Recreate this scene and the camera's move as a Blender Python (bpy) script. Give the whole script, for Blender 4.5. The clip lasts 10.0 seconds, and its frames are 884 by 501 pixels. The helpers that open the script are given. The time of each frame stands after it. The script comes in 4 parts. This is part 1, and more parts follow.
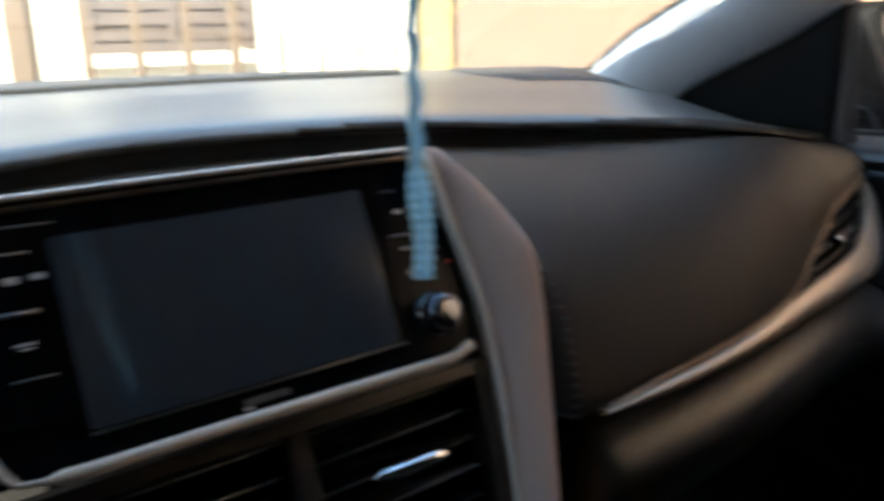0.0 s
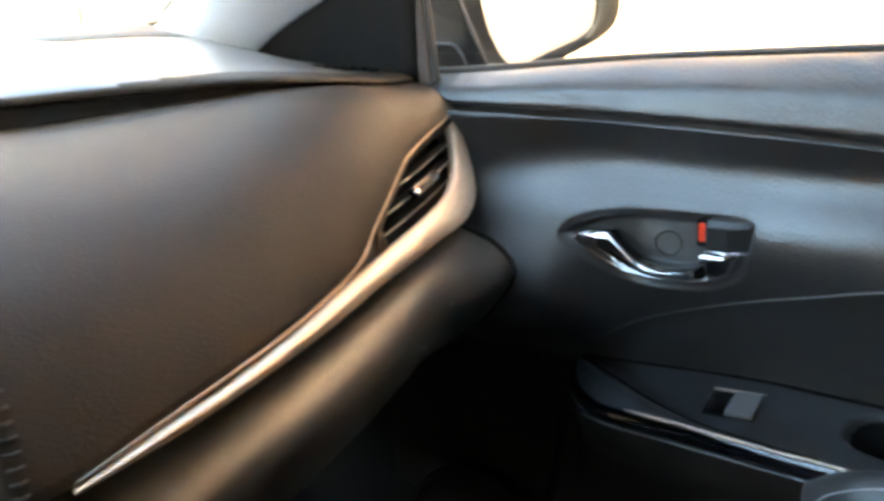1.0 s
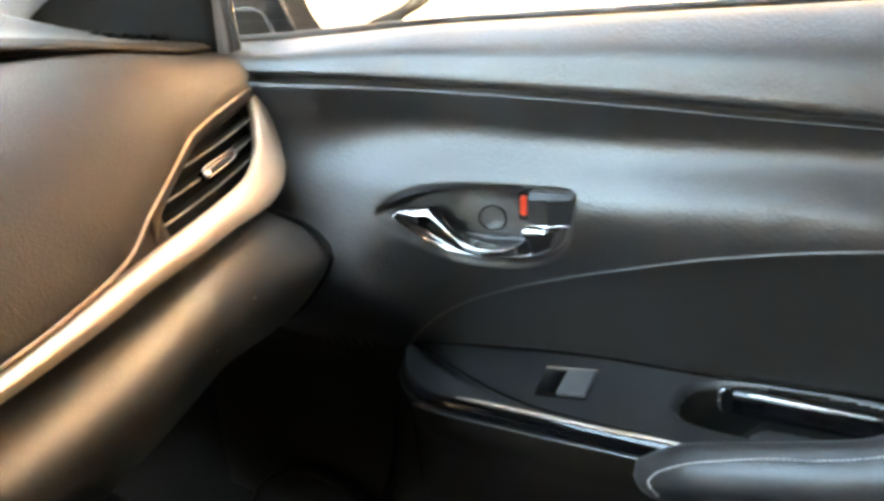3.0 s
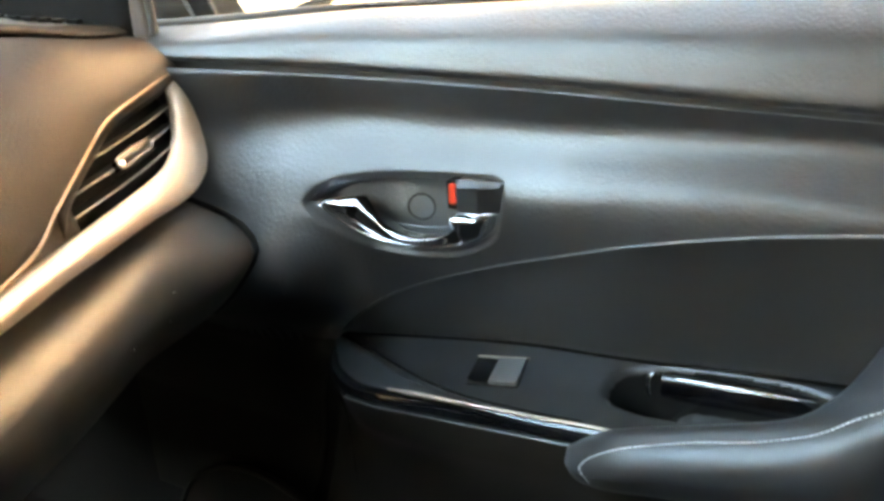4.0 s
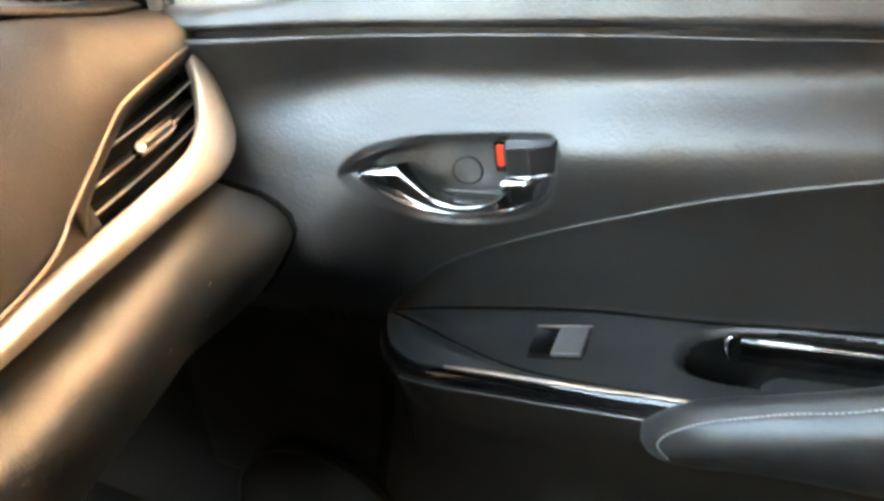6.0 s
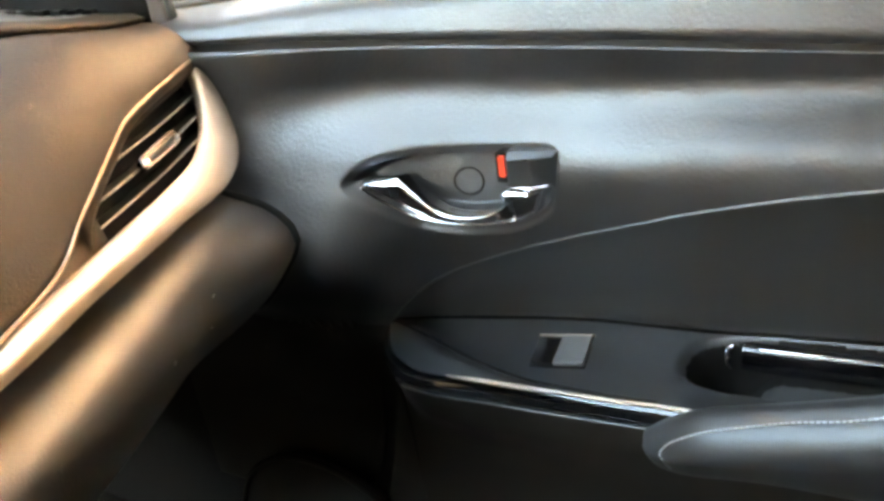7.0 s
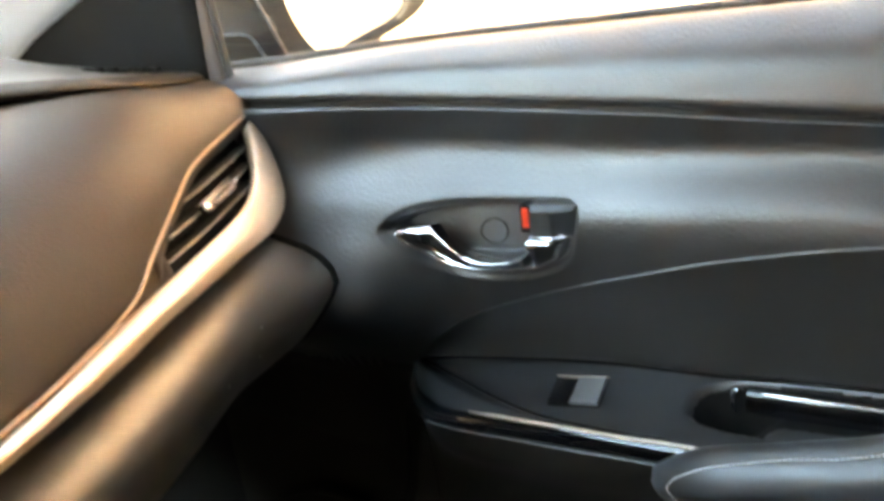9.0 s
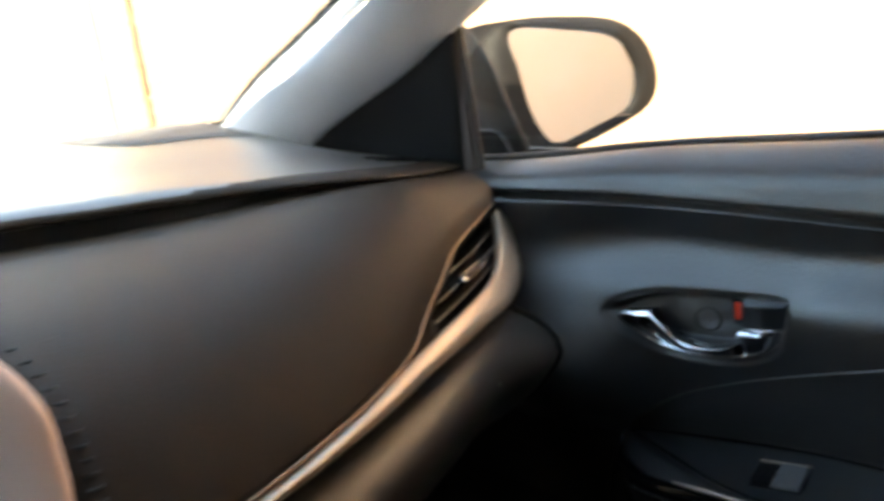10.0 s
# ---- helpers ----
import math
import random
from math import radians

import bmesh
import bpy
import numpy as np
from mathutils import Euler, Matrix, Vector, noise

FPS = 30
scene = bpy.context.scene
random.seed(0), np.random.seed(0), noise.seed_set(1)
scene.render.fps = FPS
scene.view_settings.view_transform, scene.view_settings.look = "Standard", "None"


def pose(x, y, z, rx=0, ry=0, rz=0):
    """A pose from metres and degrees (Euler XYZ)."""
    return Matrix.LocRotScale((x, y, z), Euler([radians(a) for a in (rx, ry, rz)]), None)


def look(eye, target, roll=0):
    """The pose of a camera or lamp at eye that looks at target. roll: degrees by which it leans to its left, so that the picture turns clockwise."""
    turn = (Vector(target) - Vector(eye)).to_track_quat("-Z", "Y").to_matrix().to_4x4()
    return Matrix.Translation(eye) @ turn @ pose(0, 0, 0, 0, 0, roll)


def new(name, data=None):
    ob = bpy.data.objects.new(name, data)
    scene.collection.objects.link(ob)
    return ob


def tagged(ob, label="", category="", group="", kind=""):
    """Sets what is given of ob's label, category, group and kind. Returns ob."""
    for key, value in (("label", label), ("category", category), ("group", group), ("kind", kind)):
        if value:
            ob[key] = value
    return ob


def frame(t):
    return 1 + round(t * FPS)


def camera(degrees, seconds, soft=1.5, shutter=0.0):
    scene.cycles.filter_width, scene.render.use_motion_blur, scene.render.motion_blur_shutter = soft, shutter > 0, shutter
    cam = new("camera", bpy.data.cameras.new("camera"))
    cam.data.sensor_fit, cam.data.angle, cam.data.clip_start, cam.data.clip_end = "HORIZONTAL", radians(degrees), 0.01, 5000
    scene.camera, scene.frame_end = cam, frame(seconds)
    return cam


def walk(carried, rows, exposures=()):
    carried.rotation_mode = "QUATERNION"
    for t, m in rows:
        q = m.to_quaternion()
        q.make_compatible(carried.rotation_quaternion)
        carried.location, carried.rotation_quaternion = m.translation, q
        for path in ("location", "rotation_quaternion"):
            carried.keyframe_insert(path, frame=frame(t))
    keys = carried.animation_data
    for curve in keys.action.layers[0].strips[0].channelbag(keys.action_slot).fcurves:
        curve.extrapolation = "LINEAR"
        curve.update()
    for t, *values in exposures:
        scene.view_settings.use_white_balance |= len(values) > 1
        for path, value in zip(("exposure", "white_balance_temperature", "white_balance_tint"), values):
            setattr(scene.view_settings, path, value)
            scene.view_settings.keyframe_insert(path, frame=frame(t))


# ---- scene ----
cam = camera(56.6, 10.0, soft=3.5, shutter=0.5)
PATH = [
    (0, (-0.034, -0.047, 1.045), (0.741, 1.727, 0.541), -1.6),
    (0.1, (-0.022, -0.041, 1.047), (0.84, 1.685, 0.517), -1.9),
    (0.2, (-0.001, -0.028, 1.04), (0.958, 1.646, 0.512), -2.5),
    (0.3, (0.018, -0.024, 1.041), (1.062, 1.592, 0.494), -2.8),
    (0.5, (0.058, -0.013, 1.033), (1.27, 1.47, 0.455), -2.9),
    (1, (0.12, -0.015, 1.027), (1.44, 1.346, 0.391), -4.8),
    (1.5, (0.152, -0.006, 1.016), (1.534, 1.275, 0.346), -5.4),
    (2, (0.166, -0.002, 1.012), (1.606, 1.197, 0.313), -5.4),
    (2.5, (0.174, -0.004, 1.01), (1.653, 1.145, 0.306), -5.1),
    (4, (0.19, -0.005, 1.006), (1.784, 0.947, 0.262), -3.4),
    (4.5, (0.2, -0.002, 1.003), (1.779, 0.936, 0.211), -5.1),
    (5, (0.217, 0.011, 0.998), (1.759, 0.973, 0.163), -6.8),
    (5.5, (0.223, 0.019, 0.999), (1.734, 1.018, 0.15), -8.0),
    (6, (0.225, 0.022, 1.0), (1.723, 1.048, 0.161), -8.5),
    (7.5, (0.223, 0.02, 1.005), (1.726, 1.051, 0.182), -8.9),
    (8, (0.222, 0.018, 1.005), (1.726, 1.055, 0.191), -8.6),
    (8.5, (0.21, 0.01, 1.011), (1.724, 1.058, 0.231), -7.9),
    (9, (0.183, -0.001, 1.019), (1.707, 1.086, 0.314), -7.7),
    (9.4, (0.147, -0.021, 1.044), (1.631, 1.2, 0.489), -8.5),
    (9.5, (0.137, -0.027, 1.048), (1.591, 1.245, 0.531), -8.7),
    (9.8, (0.12, -0.038, 1.053), (1.476, 1.355, 0.582), -8.1),
    (10, (0.103, -0.045, 1.06), (1.364, 1.427, 0.567), -7.3),
]
EXPOSURES = [(0.0, 3.06, 6300, 0), (0.3, 3.53, 6200, -3), (0.5, 4.02, 6300, -4), (1.0, 5.24, 7650, 1), (2.5, 5.95, 8850, 2), (4.0, 6.15, 9000, 0), (4.5, 6.12, 9000, 0), (5.0, 6.32, 9500, 4), (8.5, 6.25, 9700, 4), (9.0, 6.04, 9300, 3), (9.5, 5.10, 8000, 2), (10.0, 4.12, 7500, 2)]
walk(cam, [(t, look(eye, target, roll)) for t, eye, target, roll in PATH], EXPOSURES)

# ---- world, sun ----
world = bpy.data.worlds.new("sky")
scene.world = world
world.use_nodes = True
wn = world.node_tree.nodes
sky = wn.new("ShaderNodeTexSky")
sky.sky_type = 'NISHITA'
sky.sun_disc = False
sky.dust_density = 0.8
sky.ozone_density = 1.0
SUN_DIR = Vector((-0.8, -1.3, 0.72)).normalized()      # towards the sun
sky.sun_elevation = math.asin(SUN_DIR.z)
sky.sun_rotation = math.atan2(SUN_DIR.x, SUN_DIR.y)
wn["Background"].inputs["Strength"].default_value = 0.15
world.node_tree.links.new(sky.outputs[0], wn["Background"].inputs["Color"])
sun = new("sun", bpy.data.lights.new("sun", 'SUN'))
sun.data.energy = 2.1
sun.data.angle = radians(0.5)
sun.data.color = (1.0, 0.93, 0.82)
sun.matrix_world = look(SUN_DIR * 20, (0, 0, 0))


# ---- materials ----
def material(name, color, rough=0.5, metal=0.0, grain=None, bump=0.0, vary=0.0, scale=6.0, rough_vary=0.0, coat=0.0, spec=0.5, wear=None):
    """A surface: base colour with a coarse stain and a fine grain; grain is the grain's size in metres."""
    m = bpy.data.materials.new(name)
    m.use_nodes = True
    nt = m.node_tree
    n, l = nt.nodes, nt.links
    b = n["Principled BSDF"]
    b.inputs["Base Color"].default_value = (*color, 1)
    b.inputs["Roughness"].default_value = rough
    b.inputs["Metallic"].default_value = metal
    b.inputs["Coat Weight"].default_value = coat
    b.inputs["Coat Roughness"].default_value = 0.06
    b.inputs["Specular IOR Level"].default_value = spec
    tc = n.new("ShaderNodeTexCoord")
    if vary or rough_vary:
        big = n.new("ShaderNodeTexNoise")
        big.inputs["Scale"].default_value = scale
        big.inputs["Detail"].default_value = 6
        l.new(tc.outputs["Object"], big.inputs["Vector"])
        if vary:
            mix = n.new("ShaderNodeMix")
            mix.data_type = 'RGBA'
            mix.inputs["A"].default_value = (*[c * (1 - vary) for c in color], 1)
            mix.inputs["B"].default_value = (*[min(1, c * (1 + vary)) for c in (wear or color)], 1)
            l.new(big.outputs["Fac"], mix.inputs["Factor"])
            l.new(mix.outputs["Result"], b.inputs["Base Color"])
        if rough_vary:
            mr = n.new("ShaderNodeMapRange")
            mr.inputs["From Min"].default_value, mr.inputs["From Max"].default_value = 0.3, 0.7
            mr.inputs["To Min"].default_value, mr.inputs["To Max"].default_value = rough - rough_vary, rough + rough_vary
            l.new(big.outputs["Fac"], mr.inputs["Value"])
            l.new(mr.outputs[0], b.inputs["Roughness"])
    if grain:
        vo = n.new("ShaderNodeTexVoronoi")
        vo.feature = 'SMOOTH_F1'
        vo.inputs["Scale"].default_value = 1.0 / grain
        fine = n.new("ShaderNodeTexNoise")
        fine.inputs["Scale"].default_value = 0.4 / grain
        fine.inputs["Detail"].default_value = 3
        add = n.new("ShaderNodeMath")
        add.operation = 'ADD'
        bp = n.new("ShaderNodeBump")
        bp.inputs["Strength"].default_value = bump
        bp.inputs["Distance"].default_value = grain * 0.35
        l.new(tc.outputs["Object"], vo.inputs["Vector"])
        l.new(tc.outputs["Object"], fine.inputs["Vector"])
        l.new(vo.outputs["Distance"], add.inputs[0])
        soft = n.new("ShaderNodeMath")
        soft.operation = 'MULTIPLY'
        soft.inputs[1].default_value = 0.12
        l.new(fine.outputs["Fac"], soft.inputs[0])
        l.new(soft.outputs[0], add.inputs[1])
        l.new(add.outputs[0], bp.inputs["Height"])
        l.new(bp.outputs[0], b.inputs["Normal"])
    return m


def glass(name, tint, rough=0.0):
    m = bpy.data.materials.new(name)
    m.use_nodes = True
    b = m.node_tree.nodes["Principled BSDF"]
    b.inputs["Base Color"].default_value = (*tint, 1)
    b.inputs["Transmission Weight"].default_value = 1
    b.inputs["Roughness"].default_value = rough
    b.inputs["IOR"].default_value = 1.45
    return m


PLASTIC = material("grained_plastic", (0.019, 0.0195, 0.0208), 0.45, grain=0.0022, bump=0.32, vary=0.25, scale=9, rough_vary=0.04, spec=0.92)
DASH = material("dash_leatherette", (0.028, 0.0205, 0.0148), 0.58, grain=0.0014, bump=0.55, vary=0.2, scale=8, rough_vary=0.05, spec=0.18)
HARD = material("hard_dash_plastic", (0.020, 0.0172, 0.0142), 0.47, grain=0.0012, bump=0.3, vary=0.2, scale=8, rough_vary=0.05, spec=0.7)
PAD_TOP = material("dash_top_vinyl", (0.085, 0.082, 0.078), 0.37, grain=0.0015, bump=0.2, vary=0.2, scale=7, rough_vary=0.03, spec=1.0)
INSERT = material("soft_insert_vinyl", (0.033, 0.033, 0.033), 0.37, grain=0.0012, bump=0.3, vary=0.25, scale=10, rough_vary=0.05)
SMOOTH = material("smooth_black_plastic", (0.024, 0.0255, 0.028), 0.36, grain=0.0008, bump=0.12, vary=0.2, scale=14, rough_vary=0.05)
LOWER = material("lower_black_plastic", (0.024, 0.0195, 0.016), 0.62, grain=0.0018, bump=0.4, vary=0.3, scale=9, spec=0.32)
CARPET = material("dark_footwell_carpet", (0.011, 0.009, 0.008), 0.95, grain=0.003, bump=0.6, vary=0.35, scale=14, spec=0.03)
ARMPAD = material("armrest_vinyl", (0.03, 0.031, 0.033), 0.36, grain=0.0011, bump=0.25, vary=0.15, scale=12, rough_vary=0.04)
PIANO = material("gloss_black_trim", (0.006, 0.006, 0.007), 0.07, vary=0.2, scale=30, rough_vary=0.02, coat=0.6)
SILVER = material("satin_silver_paint", (0.55, 0.455, 0.365), 0.46, metal=0.5, grain=0.0005, bump=0.05, vary=0.06, scale=40, rough_vary=0.04)
CHROME = material("chrome", (0.82, 0.82, 0.84), 0.08, metal=1.0, vary=0.03, scale=60, rough_vary=0.03)
DARKCHROME = material("smoked_chrome", (0.16, 0.17, 0.2), 0.14, metal=0.9, vary=0.1, scale=60, rough_vary=0.04)
WING = material("bronze_satin_trim", (0.70, 0.51, 0.415), 0.42, metal=0.0, grain=0.0006, bump=0.06, vary=0.1, scale=20, rough_vary=0.04)
CLOTH = material("pillar_trim", (0.60, 0.645, 0.70), 0.7, grain=0.0012, bump=0.3, vary=0.08, scale=12)
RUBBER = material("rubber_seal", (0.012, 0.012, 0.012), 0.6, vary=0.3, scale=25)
SEAL = material("brown_door_seal", (0.045, 0.032, 0.026), 0.6, grain=0.001, bump=0.3, vary=0.2, scale=25)
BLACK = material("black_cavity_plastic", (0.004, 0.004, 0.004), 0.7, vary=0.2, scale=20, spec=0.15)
SCREEN = material("screen_glass", (0.045, 0.060, 0.076), 0.12, vary=0.1, scale=20, rough_vary=0.03, coat=1.0, spec=0.8)
RED = material("red_plastic", (0.75, 0.06, 0.025), 0.4, vary=0.1, scale=80)
LINE = material("dull_metal_line", (0.22, 0.22, 0.22), 0.35, metal=0.6, vary=0.1, scale=60)
BRONZE_LINE = material("bronze_metal_line", (0.22, 0.17, 0.13), 0.32, metal=0.8, vary=0.1, scale=60)
GREY = material("grey_switch_plastic", (0.12, 0.125, 0.13), 0.35, grain=0.0006, bump=0.1, vary=0.1, scale=50)
KNOB = material("satin_black_knob", (0.03, 0.031, 0.033), 0.30, vary=0.15, scale=40, rough_vary=0.04)
CORNER = material("matt_grey_vinyl", (0.075, 0.072, 0.07), 0.55, grain=0.0012, bump=0.3, vary=0.15, scale=9, spec=0.25)
SATIN = material("pale_satin_trim", (0.74, 0.68, 0.59), 0.42, metal=0.1, grain=0.0005, bump=0.04, vary=0.06, scale=40, rough_vary=0.04)
STACK = material("dark_bronze_surround", (0.028, 0.020, 0.016), 0.4, metal=0.0, vary=0.12, scale=25, rough_vary=0.04)
BEZEL = material("black_bezel", (0.005, 0.005, 0.006), 0.14, vary=0.2, scale=30, rough_vary=0.02, spec=0.07)
WHITE = material("white_marking", (0.7, 0.7, 0.68), 0.5, vary=0.05, scale=60)
THREAD = material("pale_thread", (0.6, 0.61, 0.63), 0.7, vary=0.1, scale=300)
DARKTHREAD = material("black_thread", (0.02, 0.018, 0.016), 0.6, vary=0.2, scale=300)
CORD = material("blue_cord", (0.52, 0.80, 1.0), 0.75, grain=0.0012, bump=0.5, vary=0.15, scale=120, wear=(0.62, 0.86, 1.0))
cord_nodes, cord_links = CORD.node_tree.nodes, CORD.node_tree.links
cord_glow = cord_nodes.new("ShaderNodeBsdfTranslucent")        # thin plastic lace lets the daylight through
cord_glow.inputs["Color"].default_value = (0.66, 0.88, 1.0, 1)
cord_mix = cord_nodes.new("ShaderNodeMixShader")
cord_mix.inputs[0].default_value = 0.65
cord_links.new(cord_nodes["Principled BSDF"].outputs[0], cord_mix.inputs[1])
cord_links.new(cord_glow.outputs[0], cord_mix.inputs[2])
cord_links.new(cord_mix.outputs[0], cord_nodes["Material Output"].inputs["Surface"])
PAINT = material("mirror_housing_paint", (0.006, 0.005, 0.0045), 0.5, vary=0.15, scale=20, rough_vary=0.05, spec=0.06)
MIRROR = material("mirror_glass", (0.9, 0.89, 0.87), 0.015, metal=1.0)
HEADLINER = material("headliner_cloth", (0.36, 0.29, 0.225), 0.85, grain=0.002, bump=0.3, vary=0.06, scale=8)
CARPET = material("carpet", (0.011, 0.0095, 0.008), 0.95, grain=0.003, bump=0.8, vary=0.3, scale=20)
GLASS = glass("window_glass", (0.97, 0.985, 0.975))
CONCRETE = material("concrete", (0.5, 0.47, 0.42), 0.85, grain=0.01, bump=0.3, vary=0.15, scale=1.5)
PEACH = material("peach_plaster", (0.46, 0.285, 0.178), 0.85, grain=0.006, bump=0.25, vary=0.06, scale=1.2)
# the same peach plaster, its colour darkened to hold down the sunlight on it
PEACH_DIM = material("dimmed_peach_plaster", (0.19, 0.132, 0.094), 0.85, grain=0.006, bump=0.25, vary=0.08, scale=1.2)
PALE = material("pale_peach_plaster", (0.48, 0.335, 0.23), 0.85, grain=0.006, bump=0.25, vary=0.06, scale=1.2)
CREAM = material("cream_plaster", (0.60, 0.54, 0.44), 0.85, grain=0.006, bump=0.25, vary=0.06, scale=1.2)
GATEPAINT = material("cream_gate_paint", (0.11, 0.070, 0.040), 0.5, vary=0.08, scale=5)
POSTPAINT = material("ochre_post_paint", (0.33, 0.24, 0.09), 0.6, vary=0.08, scale=4)
SHUTTER = material("dark_window_wood", (0.10, 0.07, 0.055), 0.5, vary=0.3, scale=6)


# ---- building tools ----
def part(name, bm, mat, parent=None, label="", smooth=True, thick=0.0, kind="", bevel=0.0):
    me = bpy.data.meshes.new(name)
    bmesh.ops.recalc_face_normals(bm, faces=bm.faces)
    bm.to_mesh(me)
    bm.free()
    me.materials.append(mat)
    if smooth:
        me.polygons.foreach_set("use_smooth", [True] * len(me.polygons))
    ob = new(name, me)
    if parent:
        ob.parent = parent
        ob.matrix_parent_inverse = Matrix.Translation(-parent.location)
    if label:
        tagged(ob, label)
    if kind:
        tagged(ob, kind=kind)
    if thick:
        s = ob.modifiers.new("thickness", 'SOLIDIFY')
        s.thickness, s.offset = thick, 0
    if bevel:
        s = ob.modifiers.new("rounding", 'BEVEL')
        s.width, s.segments, s.limit_method = bevel, 3, 'ANGLE'
        s.harden_normals = True
    return ob


def thing(name, at, label, category, kind="", group=""):
    e = new(name)
    e.location = at
    bpy.context.view_layer.update()
    return tagged(e, label, category, group, kind)


def V(*a):
    return Vector(a)


def lerp(a, b, s):
    return a + (b - a) * s


def curve(x, knots):
    """Smooth value at x through (x, value) knots."""
    if x <= knots[0][0]:
        return knots[0][1]
    for i in range(len(knots) - 1):
        (x0, y0), (x1, y1) = knots[i], knots[i + 1]
        if x <= x1:
            m0 = (y1 - knots[i - 1][1]) / (x1 - knots[i - 1][0]) if i else (y1 - y0) / (x1 - x0)
            m1 = (knots[i + 2][1] - y0) / (knots[i + 2][0] - x0) if i + 2 < len(knots) else (y1 - y0) / (x1 - x0)
            h = x1 - x0
            s = (x - x0) / h
            return (y0 * (1 + 2 * s) * (1 - s) ** 2 + y1 * s * s * (3 - 2 * s) + h * (m0 * s * (1 - s) ** 2 - m1 * s * s * (1 - s)))
    return knots[-1][1]


def spline(points, count, closed=False):
    """count points along a smooth line through the given ones, evenly spaced."""
    p = [Vector(q) for q in points]
    k = len(p)
    fine = []
    for i in range(k if closed else k - 1):
        a, b = p[i], p[(i + 1) % k]
        z = p[i - 1] if closed or i else a * 2 - b
        c = p[(i + 2) % k] if closed or i + 2 < k else b * 2 - a
        for j in range(16):
            s = j / 16
            fine.append(0.5 * ((2 * a) + (b - z) * s + (2 * z - 5 * a + 4 * b - c) * s * s + (3 * a - z - 3 * b + c) * s ** 3))
    fine.append(p[0] if closed else p[-1])
    run = [0.0]
    for a, b in zip(fine, fine[1:]):
        run.append(run[-1] + (b - a).length)
    out, j = [], 0
    steps = count if closed else count - 1
    for i in range(count):
        d = run[-1] * i / steps
        while j < len(run) - 2 and run[j + 1] < d:
            j += 1
        out.append(fine[j].lerp(fine[j + 1], (d - run[j]) / max(1e-9, run[j + 1] - run[j])))
    return out


def sheet(rows, bm=None, around=False):
    """A skin over rows of points; around joins each row's end to its start."""
    bm = bm or bmesh.new()
    vs = [[bm.verts.new(p) for p in r] for r in rows]
    for r, q in zip(vs, vs[1:]):
        n = len(r)
        for i in range(n if around else n - 1):
            j = (i + 1) % n
            try:
                bm.faces.new((r[i], r[j], q[j], q[i]))
            except ValueError:
                pass
    return bm


def lid(bm, points):
    f = bm.faces.new([bm.verts.new(p) for p in points])
    bmesh.ops.triangulate(bm, faces=[f])
    return bm


def tube(points, radius, sides=8, bm=None, flat=1.0, up=V(0, 0, 1)):
    """A rod along points; radius a number or a function of 0..1; flat squashes it along up."""
    rows = []
    n = len(points)
    for i, p in enumerate(points):
        d = (points[min(i + 1, n - 1)] - points[max(i - 1, 0)]).normalized()
        a = d.cross(up)
        a = a.normalized() if a.length > 1e-4 else V(1, 0, 0)
        b = a.cross(d).normalized()
        r = radius(i / (n - 1)) if callable(radius) else radius
        rows.append([p + a * r * math.cos(2 * math.pi * k / sides) + b * r * flat * math.sin(2 * math.pi * k / sides) for k in range(sides)])
    bm = sheet(rows, bm, True)
    lid(bm, rows[0])
    lid(bm, rows[-1])
    bmesh.ops.remove_doubles(bm, verts=bm.verts, dist=1e-6)
    return bm


def prism(outline, base, u, v, n, depth, bm=None):
    """A slab: outline in (u, v) about base, pushed by depth along n."""
    bm = bm or bmesh.new()
    a = [bm.verts.new(base + u * x + v * y) for x, y in outline]
    b = [bm.verts.new(base + u * x + v * y + n * depth) for x, y in outline]
    bm.faces.new(a)
    bm.faces.new(list(reversed(b)))
    for i in range(len(a)):
        j = (i + 1) % len(a)
        bm.faces.new((a[i], b[i], b[j], a[j]))
    return bm


def rounded(x0, y0, x1, y1, r, seg=5):
    out = []
    for cx, cy, a0 in ((x1 - r, y1 - r, 0), (x0 + r, y1 - r, 90), (x0 + r, y0 + r, 180), (x1 - r, y0 + r, 270)):
        for i in range(seg + 1):
            a = radians(a0 + 90 * i / seg)
            out.append((cx + r * math.cos(a), cy + r * math.sin(a)))
    return out


def box(x0, y0, z0, x1, y1, z1, bm=None):
    bm = bm or bmesh.new()
    return prism([(x0, y0), (x1, y0), (x1, y1), (x0, y1)], V(0, 0, z0), V(1, 0, 0), V(0, 1, 0), V(0, 0, 1), z1 - z0, bm)


X, Y, Z = V(1, 0, 0), V(0, 1, 0), V(0, 0, 1)

# ---- outside: yard ----
tagged(part("ground", box(-60, -60, -0.2, 60, 60, 0.0), CONCRETE, smooth=False), "sunlit pale concrete yard under the car", "ground", kind="structure")
tagged(part("wall_east", box(3.0, -9.0, 0, 3.2, 3.0, 4.2), PEACH, smooth=False), "sunlit peach plastered yard wall", "wall", kind="structure")
# wall_west is added out of view to warm and dim the door's reflections
tagged(part("wall_west", box(-4.4, -9.0, 0, -4.2, 5.2, 2.05), PEACH, smooth=False), "unseen peach yard wall added on the driver side to shape reflections", "wall", kind="structure")
tagged(part("wall_north", box(1.40, 3.02, 0, 3.2, 3.22, 3.2), PEACH_DIM, smooth=False), "sunlit peach plastered wall beside the gate", "wall", kind="structure")
tagged(part("wall_house", box(-4.0, 5.2, 0, 4.0, 5.4, 2.8), CREAM, smooth=False), "cream plastered house wall behind the gate", "wall", kind="structure")

tagged(part("wall_south", box(0.9, -5.2, 0, 3.0, -5.0, 2.6), PALE, smooth=False), "shaded peach plastered wall behind the car", "wall", kind="structure")

